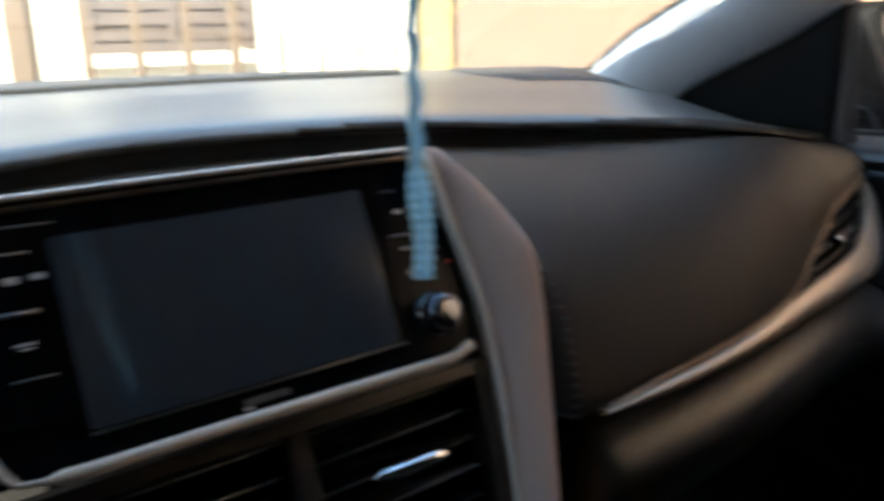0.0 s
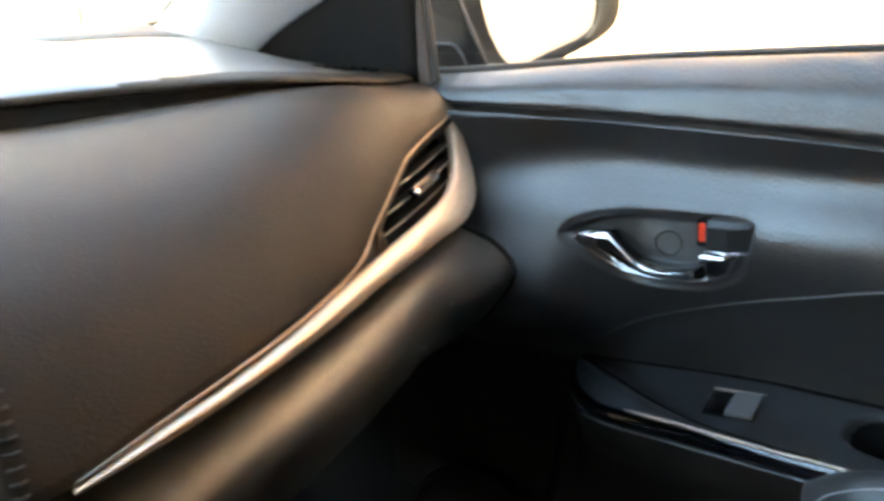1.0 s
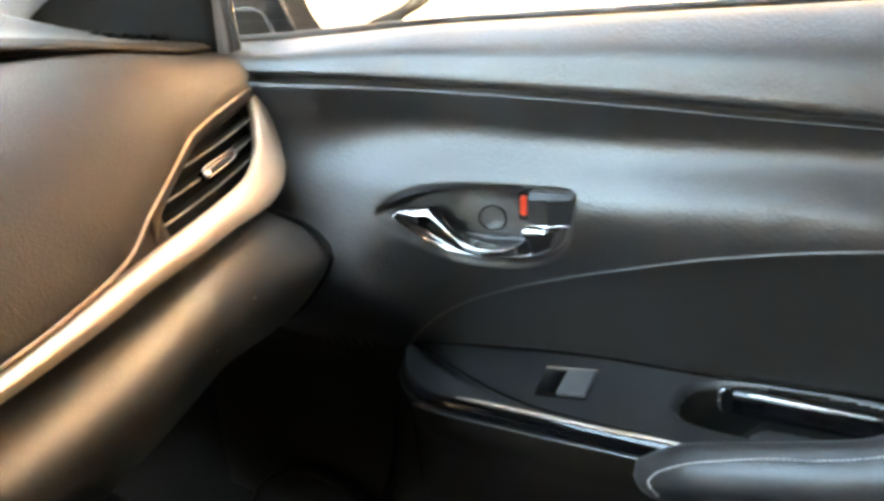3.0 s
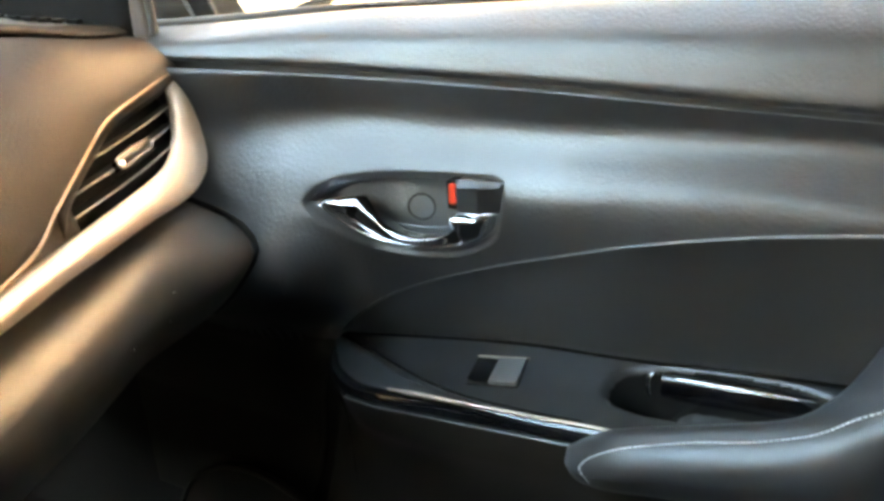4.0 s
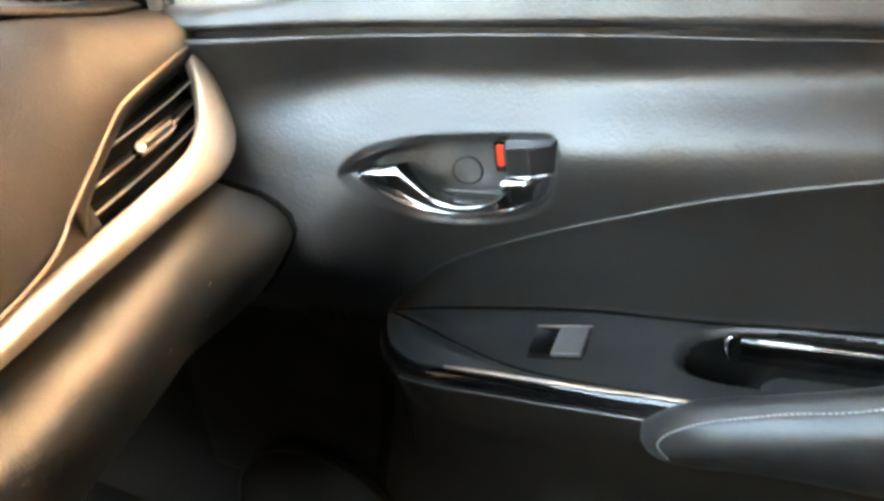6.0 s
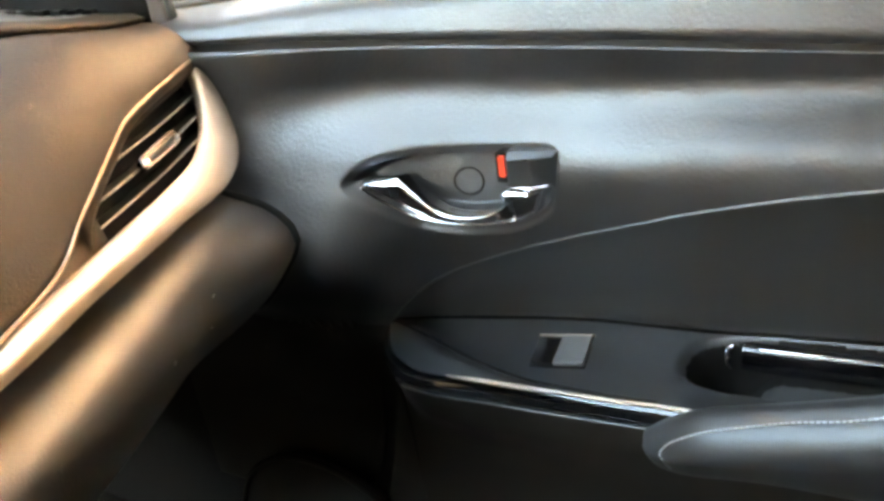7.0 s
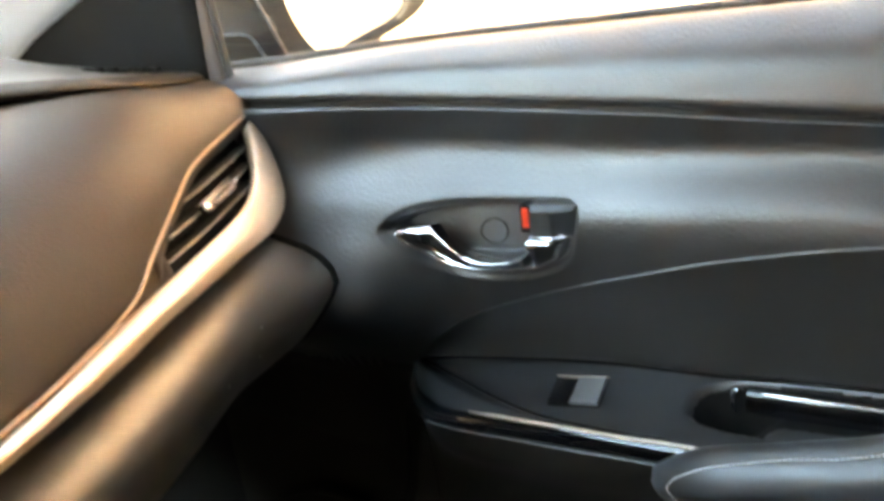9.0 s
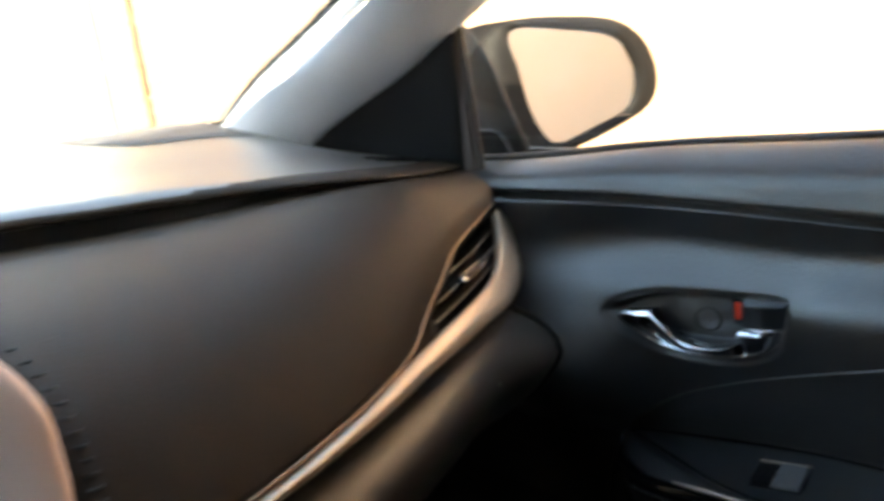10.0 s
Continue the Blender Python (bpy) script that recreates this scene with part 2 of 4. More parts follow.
post = thing("gate_post", (1.31, 3.05, 0), "square ochre-yellow gate post beside the peach wall", "post")
part("shaft", box(1.24, 2.98, 0, 1.36, 3.10, 2.6), POSTPAINT, post, smooth=False, bevel=0.008)
part("cap", box(1.22, 2.96, 2.6, 1.38, 3.12, 2.68), POSTPAINT, post, smooth=False, bevel=0.01)

gate = thing("yard_gate", (0.0, 3.0, 0), "tan-painted metal gate with upright bars and a sheet panel", "gate")
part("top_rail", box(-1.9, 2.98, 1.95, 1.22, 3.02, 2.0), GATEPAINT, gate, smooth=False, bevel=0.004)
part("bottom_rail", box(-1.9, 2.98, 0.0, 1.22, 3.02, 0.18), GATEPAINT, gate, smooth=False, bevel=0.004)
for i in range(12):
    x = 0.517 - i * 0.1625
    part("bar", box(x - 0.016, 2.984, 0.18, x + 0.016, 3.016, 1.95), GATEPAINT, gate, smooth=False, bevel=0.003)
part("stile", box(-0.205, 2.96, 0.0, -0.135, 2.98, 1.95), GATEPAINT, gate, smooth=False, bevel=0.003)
part("sheet_panel", box(0.60, 2.995, 0.18, 1.22, 3.003, 1.95), CREAM, gate, "cream sheet panel", smooth=False)
for i in range(4):
    x = 0.678 + i * 0.148
    part("panel_rib", box(x - 0.008, 2.975, 0.18, x + 0.008, 2.9946, 1.95), POSTPAINT, gate, smooth=False)

w = thing("house_window", (0.56, 5.2, 1.0), "dark wooden house window behind the gate bars", "window")
for z in (1.0, 1.72, 2.3):
    part("rail", box(0.08, 5.15, z, 1.04, 5.197, z + 0.06), SHUTTER, w, smooth=False)
for x in (0.08, 0.53, 0.99):
    part("stile", box(x, 5.14, 1.06, x + 0.05, 5.196, 2.3), SHUTTER, w, smooth=False)
for i in range(14):
    part("slat", box(0.13, 5.16, 1.075 + i * 0.086, 0.99, 5.19, 1.13 + i * 0.086), SHUTTER, w, smooth=False)
part("backing", box(0.1, 5.192, 1.03, 1.02, 5.199, 2.33), SHUTTER, w, smooth=False)
part("sill", box(0.02, 5.08, 0.93, 1.10, 5.2, 0.998), CREAM, w, "pale window sill", smooth=False)

# ---- car shell: floor, roof, far side ----
tagged(part("floor", box(-0.76, -1.0, 0.26, 0.76, 1.04, 0.30), CARPET, smooth=False), "black carpeted car floor", "floor", kind="structure")


def roof_z(x, y):
    return 1.40 - 0.10 * (x / 0.6) ** 2 - 0.09 * max(0, (y + 0.2) / 0.4) ** 2


rows = [[V(x, y, roof_z(x, y)) for x in np.linspace(-0.62, 0.62, 17)] for y in np.linspace(-1.0, 0.265, 19)]
tagged(part("ceiling", sheet(rows), HEADLINER, thick=0.03), "pale cloth headliner", "ceiling", kind="structure")
tagged(part("wall_firewall", box(-0.76, 1.0, 0.30, 0.76, 1.04, 0.985), CARPET, smooth=False), "dark bulkhead ahead of the dashboard", "wall", kind="structure")
# full-height wall added in place of the rear window, to keep sun out
tagged(part("wall_rear", box(-0.76, -1.0, 0.30, 0.76, -0.95, 1.42), LOWER, smooth=False), "unseen dark rear wall of the cabin, raised to block the sun", "wall", kind="structure")
tagged(part("wall_driver_side", box(-0.76, -0.95, 0.30, -0.70, 1.0, 0.94), LOWER, smooth=False), "dark driver's side of the cabin", "wall", kind="structure")


def ybase(x):
    return 0.95 - 0.6 * x * x


# unseen side walls added across the windows to cut light and reflections
for name, side, y0, y1 in (("wall_driver_block", -1, -0.97, 0.05), ("wall_passenger_block", 1, -0.97, -0.15)):
    rows = [[V(side * (0.725 - 0.11 * k / 6), y, lerp(0.93, 1.33, k / 6)) for k in range(7)] for y in np.linspace(y0, y1, 8)]
    tagged(part(name, sheet(rows), LOWER, thick=0.03), "unseen dark side wall added to block window light", "wall", kind="structure")

tagged(part("wall_footwell", box(0.70, 0.655, 0.30, 0.74, 1.0, 0.935), CARPET, smooth=False), "dark side of the footwell", "wall", kind="structure")

# windscreen
rows = []
for i in range(13):
    s = i / 12
    rows.append([V(lerp(x, x * 0.96, s), lerp(ybase(x), 0.285 - 0.15 * x * x, s), lerp(1.004, 1.272 - 0.1 * (x / 0.6) ** 2, s) + 0.02 * s * (1 - s)) for x in np.linspace(-0.55, 0.545, 21)])
ws = tagged(part("window_windscreen", sheet(rows), GLASS, thick=0.004, smooth=False), "clear raked windscreen above the dashboard", "window", kind="structure")
ws.visible_shadow = False

# ---- pillar and corner ----
PIL_F = [(0.528, 0.795, 1.000), (0.5325, 0.752, 1.025), (0.537, 0.706, 1.05), (0.541, 0.60, 1.092), (0.538, 0.40, 1.17), (0.53, 0.22, 1.24)]
PIL_R = [(0.585, 0.73, 0.955), (0.605, 0.69, 0.985), (0.635, 0.60, 1.03), (0.655, 0.50, 1.085), (0.64, 0.32, 1.16), (0.61, 0.16, 1.225)]
front, rear = spline(PIL_F, 30), spline(PIL_R, 30)
pillar = thing("windscreen_pillar", (0.56, 0.75, 0.95), "pale grey windscreen pillar trim rising from the dashboard corner", "pillar")
rows = []
for i in range(30):
    a, b = front[i], rear[i]
    row = []
    for j in range(17):
        s = j / 16
        bulge = math.sin(math.pi * s) ** 0.8
        row.append(a.lerp(b, s) + V(-0.022, -0.016, 0.004) * bulge)
    row += [b + V(0.022, 0.03, 0.0), a + V(0.05, 0.045, 0.012)]
    rows.append(row)
part("cover", sheet(rows, around=True), CLOTH, pillar)
part("edge_seal", tube([p + V(-0.003, -0.001, 0.0015) for p in front], 0.0025, 8), RUBBER, pillar, "black rubber edge along the glass")

corner = thing("corner_panel", (0.64, 0.6, 0.94), "black triangular trim between pillar and door", "trim panel")
rows = []
for i in range(12):
    s = i / 11
    y = lerp(0.735, 0.540, s)
    top = curve(-y, [(-0.735, 0.962), (-0.69, 0.992), (-0.60, 1.037), (-0.540, 1.072)])
    x = curve(-y, [(-0.735, 0.580), (-0.69, 0.602), (-0.60, 0.633), (-0.54, 0.648)])
    rows.append([V(x + 0.006 * math.sin(math.pi * k / 6) * (1 - s) + 0.002, y, lerp(0.925, top, k / 6)) for k in range(7)])
part("panel", sheet(rows), BLACK, corner, thick=0.004)
part("top_bead", tube([r[-1] + V(0.001, 0, 0.0) for r in rows], 0.002, 8), RUBBER, corner, "black bead along the slanting edge")
seal = thing("door_seal", (0.645, 0.53, 0.93), "brown rubber door seal upright at the dashboard's end", "door seal")
line = spline([(0.650, 0.533, 0.925), (0.654, 0.542, 0.99), (0.658, 0.550, 1.04), (0.662, 0.556, 1.09)], 24)
part("lip", tube(line, 0.0085, 10, flat=0.5, up=X), SEAL, seal)
part("groove", tube([p + V(0.004, -0.0105, 0) for p in line], 0.0035, 8), RUBBER, seal, "black groove of the seal")

# ---- the door's profile ----
SILL_Z = [(-0.9, 0.9835), (-0.2, 0.9685), (0.1, 0.9585), (0.2, 0.9545), (0.3, 0.9505), (0.4, 0.9465), (0.5, 0.9405), (0.56, 0.9375)]
BELT_Z = [(-0.9, 0.874), (-0.3, 0.884), (0.0279, 0.8973), (0.0710, 0.8992), (0.1199, 0.9013), (0.1725, 0.9043), (0.2163, 0.9061), (0.2653, 0.9075), (0.3189, 0.9087), (0.3614, 0.9114), (0.4113, 0.9159), (0.4558, 0.9186), (0.56, 0.9196)]
SEAM_Z = [(-0.9, 0.88), (-0.3, 0.868), (-0.1, 0.852), (0.0226, 0.8358), (0.0506, 0.8316), (0.0779, 0.8265), (0.1072, 0.8199), (0.1391, 0.8121), (0.1742, 0.8014), (0.2089, 0.7903), (0.2343, 0.7814), (0.2570, 0.7728),
          (0.2813, 0.7627), (0.3061, 0.7521), (0.3299, 0.7403), (0.3438, 0.7310), (0.3598, 0.7177), (0.3782, 0.6982), (0.40, 0.665), (0.43, 0.60), (0.46, 0.49), (0.53, 0.42)]
SHELF_Z = [(-0.9, 0.76), (-0.3, 0.740), (0.0, 0.719), (0.0977, 0.7107), (0.1341, 0.7069), (0.1732, 0.7042), (0.2151, 0.7018), (0.2606, 0.6967), (0.3076, 0.6917), (0.3531, 0.6902), (0.3686, 0.6918), (0.3824, 0.6948)]
FOOT_X = [(0.2, 0.700), (0.2606, 0.700), (0.3076, 0.696), (0.3531, 0.685), (0.3686, 0.676), (0.3824, 0.6655)]
PANEL_X = [(0.56, 0.692), (0.62, 0.689), (0.68, 0.682), (0.72, 0.673), (0.76, 0.664), (0.79, 0.6562), (0.80, 0.6541), (0.812, 0.6525), (0.824, 0.6521), (0.834, 0.6532), (0.843, 0.6564), (0.852, 0.6616), (0.862, 0.6680), (0.872, 0.6726), (0.88, 0.6738), (0.888, 0.6722), (0.896, 0.6690), (0.904, 0.6654), (0.912, 0.6615)]
PAD_X = [(-0.9, 0.6647), (-0.3, 0.6705), (0.0, 0.6755), (0.08, 0.6765), (0.14, 0.676), (0.2, 0.6746), (0.24, 0.6741), (0.27, 0.6744), (0.3, 0.6753), (0.33, 0.6743), (0.36, 0.6685), (0.39, 0.658), (0.42, 0.6464), (0.45, 0.6373), (0.48, 0.6337), (0.52, 0.6337), (0.6, 0.634), (0.72, 0.634)]
CUP = [(0.3762, 0.8206), (0.3734, 0.8263), (0.3681, 0.8313), (0.3544, 0.8372), (0.3334, 0.8411), (0.3114, 0.8431), (0.2814, 0.8449), (0.2521, 0.8464), (0.2326, 0.8469), (0.2245, 0.8440), (0.2221, 0.8362),
       (0.2240, 0.8196), (0.2280, 0.8064), (0.2382, 0.7963), (0.2577, 0.7870), (0.2821, 0.7817), (0.3056, 0.7804), (0.3268, 0.7840), (0.3445, 0.7936), (0.3617, 0.8053), (0.3717, 0.8137)]
FRONT_X = [(0.56, 0.750), (0.66, 0.715), (0.68, 0.702), (0.70, 0.687), (0.72, 0.664), (0.74, 0.6415), (0.755, 0.6345), (0.77, 0.6350), (0.785, 0.6405), (0.80, 0.6470), (0.82, 0.6560), (0.84, 0.6665), (0.85, 0.6727), (0.86, 0.6785), (0.87, 0.6820), (0.88, 0.6826), (0.888, 0.6808), (0.896, 0.6776), (0.904, 0.6740), (0.912, 0.6700)]
BULGE = [(0.56, 0.0), (0.70, 0.0), (0.735, -0.004), (0.75, -0.0080), (0.765, -0.0100), (0.78, -0.0080), (0.80, -0.0035), (0.82, -0.0005), (0.84, 0.0), (0.95, 0.0)]


def bend(y):
    """The door curves inward towards the dashboard."""
    return curve(y, [(0.27, 0.0), (0.29, 0.0), (0.33, -0.0035), (0.37, -0.0130), (0.41, -0.0285), (0.45, -0.0440), (0.49, -0.051), (0.55, -0.052)])


def panel_x(y, z):
    """The middle panel slopes more towards the dashboard, where its ridge sinks and its foot falls back."""
    lean = step((y - 0.24) / 0.30)
    back = curve(z - 0.012 * step((0.24 - y) / 0.2) * step((z - 0.78) / 0.04) * (1 - 0.75 * step((z - 0.845) / 0.035)), PANEL_X) + 0.32 * (min(max(z, 0.81), 0.886) - 0.835) * lean
    return lerp(back, curve(z, FRONT_X) + 0.0218 * (lean - 1), step((y - 0.31) / 0.13)) + bend(y) + curve(z, BULGE) * step((y - 0.335) / 0.05) * (1 - step((y - 0.43) / 0.05))


def step(s):
    s = max(0.0, min(1.0, s))
    return s * s * (3 - 2 * s)


# ---- dashboard ----
LIP_Y = [(-0.72, 0.50), (-0.15, 0.535), (-0.05, 0.557), (0.10, 0.567), (0.20, 0.568), (0.25, 0.564), (0.30, 0.554), (0.35, 0.532), (0.40, 0.505), (0.45, 0.484), (0.50, 0.478), (0.54, 0.496), (0.60, 0.527), (0.66, 0.552)]
LIP_Z = [(-0.72, 0.972), (-0.1, 0.972), (0.0, 0.9775), (0.10, 0.9785), (0.20, 0.9765), (0.25, 0.9745), (0.30, 0.972), (0.35, 0.9712), (0.40, 0.9695), (0.45, 0.966), (0.50, 0.9592), (0.56, 0.949), (0.61, 0.941), (0.66, 0.937)]


def fullness(x):
    """1 where the top pad overhangs the passenger panel, 0 where they merge at the door."""
    s = max(0.0, min(1.0, (0.53 - x) / 0.25))
    return s * s * (3 - 2 * s)


def face_y(x, z):
    """The passenger side's slanting face."""
    d = x - 0.2
    return 0.288 + 0.14 * d + 0.6 * d * d + 0.4 * (z - 0.848)


def on_face(x, z, proud=0.0):
    return V(x, face_y(x, z), z) + V(-0.25, -0.86, 0.44) * proud


dash = thing("dashboard", (0.2, 0.7, 0.30), "dark dashboard with soft top pad, stitched passenger panel and silver strip", "dashboard")
rows = []
for x in np.linspace(-0.72, 0.655, 221):
    ly, lz, by = curve(x, LIP_Y), curve(x, LIP_Z), ybase(x)
    bz = curve(x, [(-0.7, 1.004), (0.47, 1.004), (0.53, 0.993), (0.58, 0.970), (0.62, 0.956), (0.66, 0.948)])
    k = fullness(x)
    D = by - ly
    c = 0.0038 + 0.0062 * k
    prof = [(by + 0.02, bz - 0.03), (by, bz), (by - 0.18 * D, lerp(bz, lz + c, 0.14)), (by - 0.5 * D, lerp(bz, lz + c, 0.50)), (ly + min(0.095, 0.3 * D), lerp(bz, lz + c, 0.86)),
            (ly + min(0.04, 0.16 * D), lz + 0.95 * c), (ly + min(0.014, 0.06 * D), lz + 0.68 * c), (ly + 0.003, lz + 0.003 * k), (ly, lz), (ly + 0.005, lz - 0.002 - 0.001 * k), (ly + 0.06, lz - 0.010)]
    rows.append(spline([(x, y, z) for y, z in prof], 110))
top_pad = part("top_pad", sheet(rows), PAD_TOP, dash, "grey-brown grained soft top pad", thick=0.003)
top_pad.data.materials.append(DASH)                      # lip takes the panel's darker colour to cancel its pale line of light
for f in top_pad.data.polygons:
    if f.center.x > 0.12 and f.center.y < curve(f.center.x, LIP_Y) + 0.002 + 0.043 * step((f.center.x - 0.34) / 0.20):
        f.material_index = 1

# unseen plate added to stop windscreen light leaking into the footwell
part("light_stop", box(-0.69, 0.61, 0.897, 0.738, 0.999, 0.905), BLACK, dash, "unseen black plate added to keep daylight out of the footwell", smooth=False)
# dark strip that draws the shade below the overhanging lip
xs = np.linspace(-0.1, 0.48, 60)
part("lip_shade", sheet([[V(x, curve(x, LIP_Y) + 0.010, curve(x, LIP_Z) - 0.001), V(x, curve(x, LIP_Y) + 0.013, curve(x, LIP_Z) - 0.004 - 0.024 * fullness(x))] for x in xs]), RUBBER, dash, "dark strip standing in for the shade under the top pad")

CHROME_LINE = [(0.207, 0.850), (0.25, 0.8545), (0.29, 0.857), (0.354, 0.8615), (0.4043, 0.8685), (0.4332, 0.8810), (0.461, 0.8915), (0.496, 0.9040), (0.5124, 0.9072), (0.5447, 0.9098), (0.60, 0.9118), (0.648, 0.911)]


def panel_point(x, v):
    """The passenger panel: v runs from under the top pad (0) down to the metal line (1)."""
    k = fullness(x)
    fy, fz = curve(x, LIP_Y) + 0.004 + 0.036 * k, curve(x, LIP_Z) - 0.004 - 0.017 * k
    zl = curve(x, CHROME_LINE) if x > 0.207 else 0.850
    yl = face_y(x, zl)
    dy, dz = fy - yl, fz - zl
    p = [(fy, fz), (fy - lerp(0.42, 0.60, k) * dy, fz - 0.03 * dz + 0.010 * k), (yl + lerp(0.10, 0.13, k) * dy, zl + lerp(0.70, 0.97, k) * dz), (yl, zl)]
    b = [(1 - v) ** 3, 3 * v * (1 - v) ** 2, 3 * v * v * (1 - v), v ** 3]
    tuck = max(0.0, min(1.0, (0.190 - x) / 0.02))
    return V(x, sum(q[0] * w for q, w in zip(p, b)) + 0.03 * tuck * tuck, sum(q[1] * w for q, w in zip(p, b)))


rows = [[panel_point(lerp(0.145, 0.650, i / 99), j / 55) for i in range(100)] for j in range(56)]
part("passenger_panel", sheet(rows), DASH, dash, "dark brown stitched leatherette passenger panel", thick=0.002)
# bronze wing beside the centre stack
A = spline([(0.131, 0.360, 0.988), (0.134, 0.354, 0.978), (0.142, 0.344, 0.95), (0.151, 0.327, 0.909), (0.152, 0.311, 0.876), (0.151, 0.295, 0.842), (0.149, 0.284, 0.819), (0.145, 0.265, 0.775), (0.138, 0.24, 0.73)], 56)
B = spline([(0.139, 0.354, 0.988), (0.161, 0.339, 0.964), (0.178, 0.322, 0.935), (0.180, 0.312, 0.906), (0.175, 0.295, 0.862), (0.167, 0.275, 0.822), (0.158, 0.25, 0.77), (0.15, 0.225, 0.73)], 56)
rows = []
for a, b in zip(A, B):
    w = (b - a).length
    rows.append([a + V(0.0, 0.02, -0.01), a] + [a.lerp(b, s) + V(0.1, -1, 0.5) * 0.10 * w * math.sin(math.pi * s) for s in (0.12, 0.25, 0.4, 0.55, 0.7, 0.85, 0.95)] + [b, b + V(0.004, 0.006, -0.002), b + V(0.008, 0.05, -0.03)])
part("side_wing", sheet(rows), WING, dash, "bronze satin side trim of the centre stack", thick=0.0015)

# stitches along the wing
bm = bmesh.new()
for p in B[9:44]:
    x = p.x + 0.013
    lo, hi = 0.0, 1.0
    for i in range(24):
        m = (lo + hi) / 2
        lo, hi = (m, hi) if panel_point(x, m).z > p.z else (lo, m)
    m = panel_point(x, lo) + V(0, -0.0012, 0.0004)
    tube([m + V(-0.0030, 0.0006, 0.0004), m + V(0, -0.001, 0.0), m + V(0.0030, 0.0006, -0.0004)], 0.0008, 5, bm)
part("stitching", bm, DARKTHREAD, dash, "row of dark cross stitches", kind="stuff")

# silver strip that wraps round the side vent
OUT = [(0.205, 0.8465), (0.25, 0.8462), (0.30, 0.8470), (0.3812, 0.8490), (0.4221, 0.8502), (0.505, 0.8468), (0.548, 0.8425), (0.5784, 0.8412), (0.6098, 0.8450), (0.6307, 0.8567), (0.6402, 0.8767), (0.6445, 0.893), (0.647, 0.910)]
INN = [(0.205, 0.849), (0.25, 0.8535), (0.29, 0.8555), (0.352, 0.861), (0.378, 0.8635), (0.432, 0.8655), (0.479, 0.866), (0.535, 0.866), (0.562, 0.868), (0.585, 0.876), (0.603, 0.890), (0.615, 0.906)]
o2, i2 = spline([(x, 0, z) for x, z in OUT], 80), spline([(x, 0, z) for x, z in INN], 80)
rows = []
for o, i in zip(o2, i2):
    row = [on_face(i.x, i.z, -0.012), on_face(i.x, i.z, -0.002)]
    for k in range(1, 8):
        s = k / 8
        q = i.lerp(o, s)
        row.append(on_face(q.x, q.z, -0.002 + 0.008 * math.sin(math.pi * s * 0.85)))
    row += [on_face(o.x, o.z, 0.001), on_face(o.x, o.z, -0.012)]
    rows.append(row)
part("silver_strip", sheet(rows), SILVER, dash, "satin silver strip curving up round the vent")

# lower bolster under the strip, cut slanting at the door
END_CUT = [(0, 0.578), (0.04, 0.578), (0.068, 0.5839), (0.085, 0.5882), (0.102, 0.5949), (0.119, 0.6028), (0.136, 0.6119), (0.153, 0.6243), (0.186, 0.6448), (0.3, 0.70), (1, 0.70)]
BOLSTER = [(0.05, 0.004), (0.028, 0.001), (0.018, -0.003), (0.010, -0.0075), (0.0035, -0.013), (0.0000, -0.019), (-0.0016, -0.025), (-0.0014, -0.032), (0.0010, -0.040), (0.0057, -0.049), (0.013, -0.059), (0.023, -0.071), (0.037, -0.084), (0.062, -0.100), (0.128, -0.129), (0.22, -0.158), (0.37, -0.175)]
prof = spline([(0, a, c) for a, c in BOLSTER], 60)


def bolster_y(x, q):
    """The bolster's face; towards the door its belly flares to the rear."""
    return face_y(x, 0.832) + q.y - 0.036 * step((x - 0.48) / 0.125) * step((-q.z - 0.006) / 0.040)


def bolster_end(q, v):
    """Where the bolster stops: at its slanting cut, or where it meets the door."""
    x = 0.54
    while x < 0.70 and x < panel_x(bolster_y(x, q), 0.832 + q.z) - 0.003:
        x += 0.0005
    return min(x, curve(v, END_CUT))


bolster_ends = [bolster_end(q, k / 59) for k, q in enumerate(prof)]
rows = []
for i in range(84):
    row = []
    for k, q in enumerate(prof):
        v = k / 59
        end = bolster_ends[k]
        start = curve(v, [(0, 0.206), (0.1, 0.202), (0.2, 0.191), (0.3, 0.182), (1, 0.165)])
        s = max(0, min(1, (i - 1) / 81))
        x = lerp(start, end, s ** 1.5)
        g = math.sqrt(1 - max(0, 1 - (x - start) / 0.014) ** 2)
        g = lerp(0.55, 1.0, g)
        tuck = 0.05 if i == 0 else 0.012 if i == 83 else 0.0
        row.append(V(x + 0.001 * (i == 83), bolster_y(x, q) + (q.y - 0.03) * (g - 1) + tuck, 0.832 + q.z - 0.3 * tuck * (i > 0)))
    rows.append(row)
gap_edge = [r + V(-0.0005, -0.002, 0.001) for r in rows[82][3:24]]
part("end_seal", tube(gap_edge, 0.0034, 8), BLACK, dash, "black gap line between dashboard and door")
part("lower_bolster", sheet(rows), HARD, dash, "dark rounded lower panel under the silver strip", thick=0.003)
bm = bmesh.new()
for x, y, z, h in ((0.4946, 0.3674, 0.8065, 0.0012), (0.4778, 0.3551, 0.7976, 0.0006), (0.4387, 0.3393, 0.8019, 0.0016)):
    tube([V(x - 0.0003, y - 0.0014, z + 0.0010), V(x + 0.0002, y - 0.0018, z + 0.001 + 0.5 * h), V(x + 0.0008, y - 0.0015, z + 0.001 + h)], 0.00025, 5, bm)
part("lint", bm, THREAD, dash, "pale specks of lint", kind="stuff")
rows = [[V(x, face_y(max(x, 0.12), 0.84) + 0.035 + 0.25 * (0.83 - z), z) for z in np.linspace(0.846, 0.31, 14)] for x in np.linspace(-0.25, 0.24, 12)]
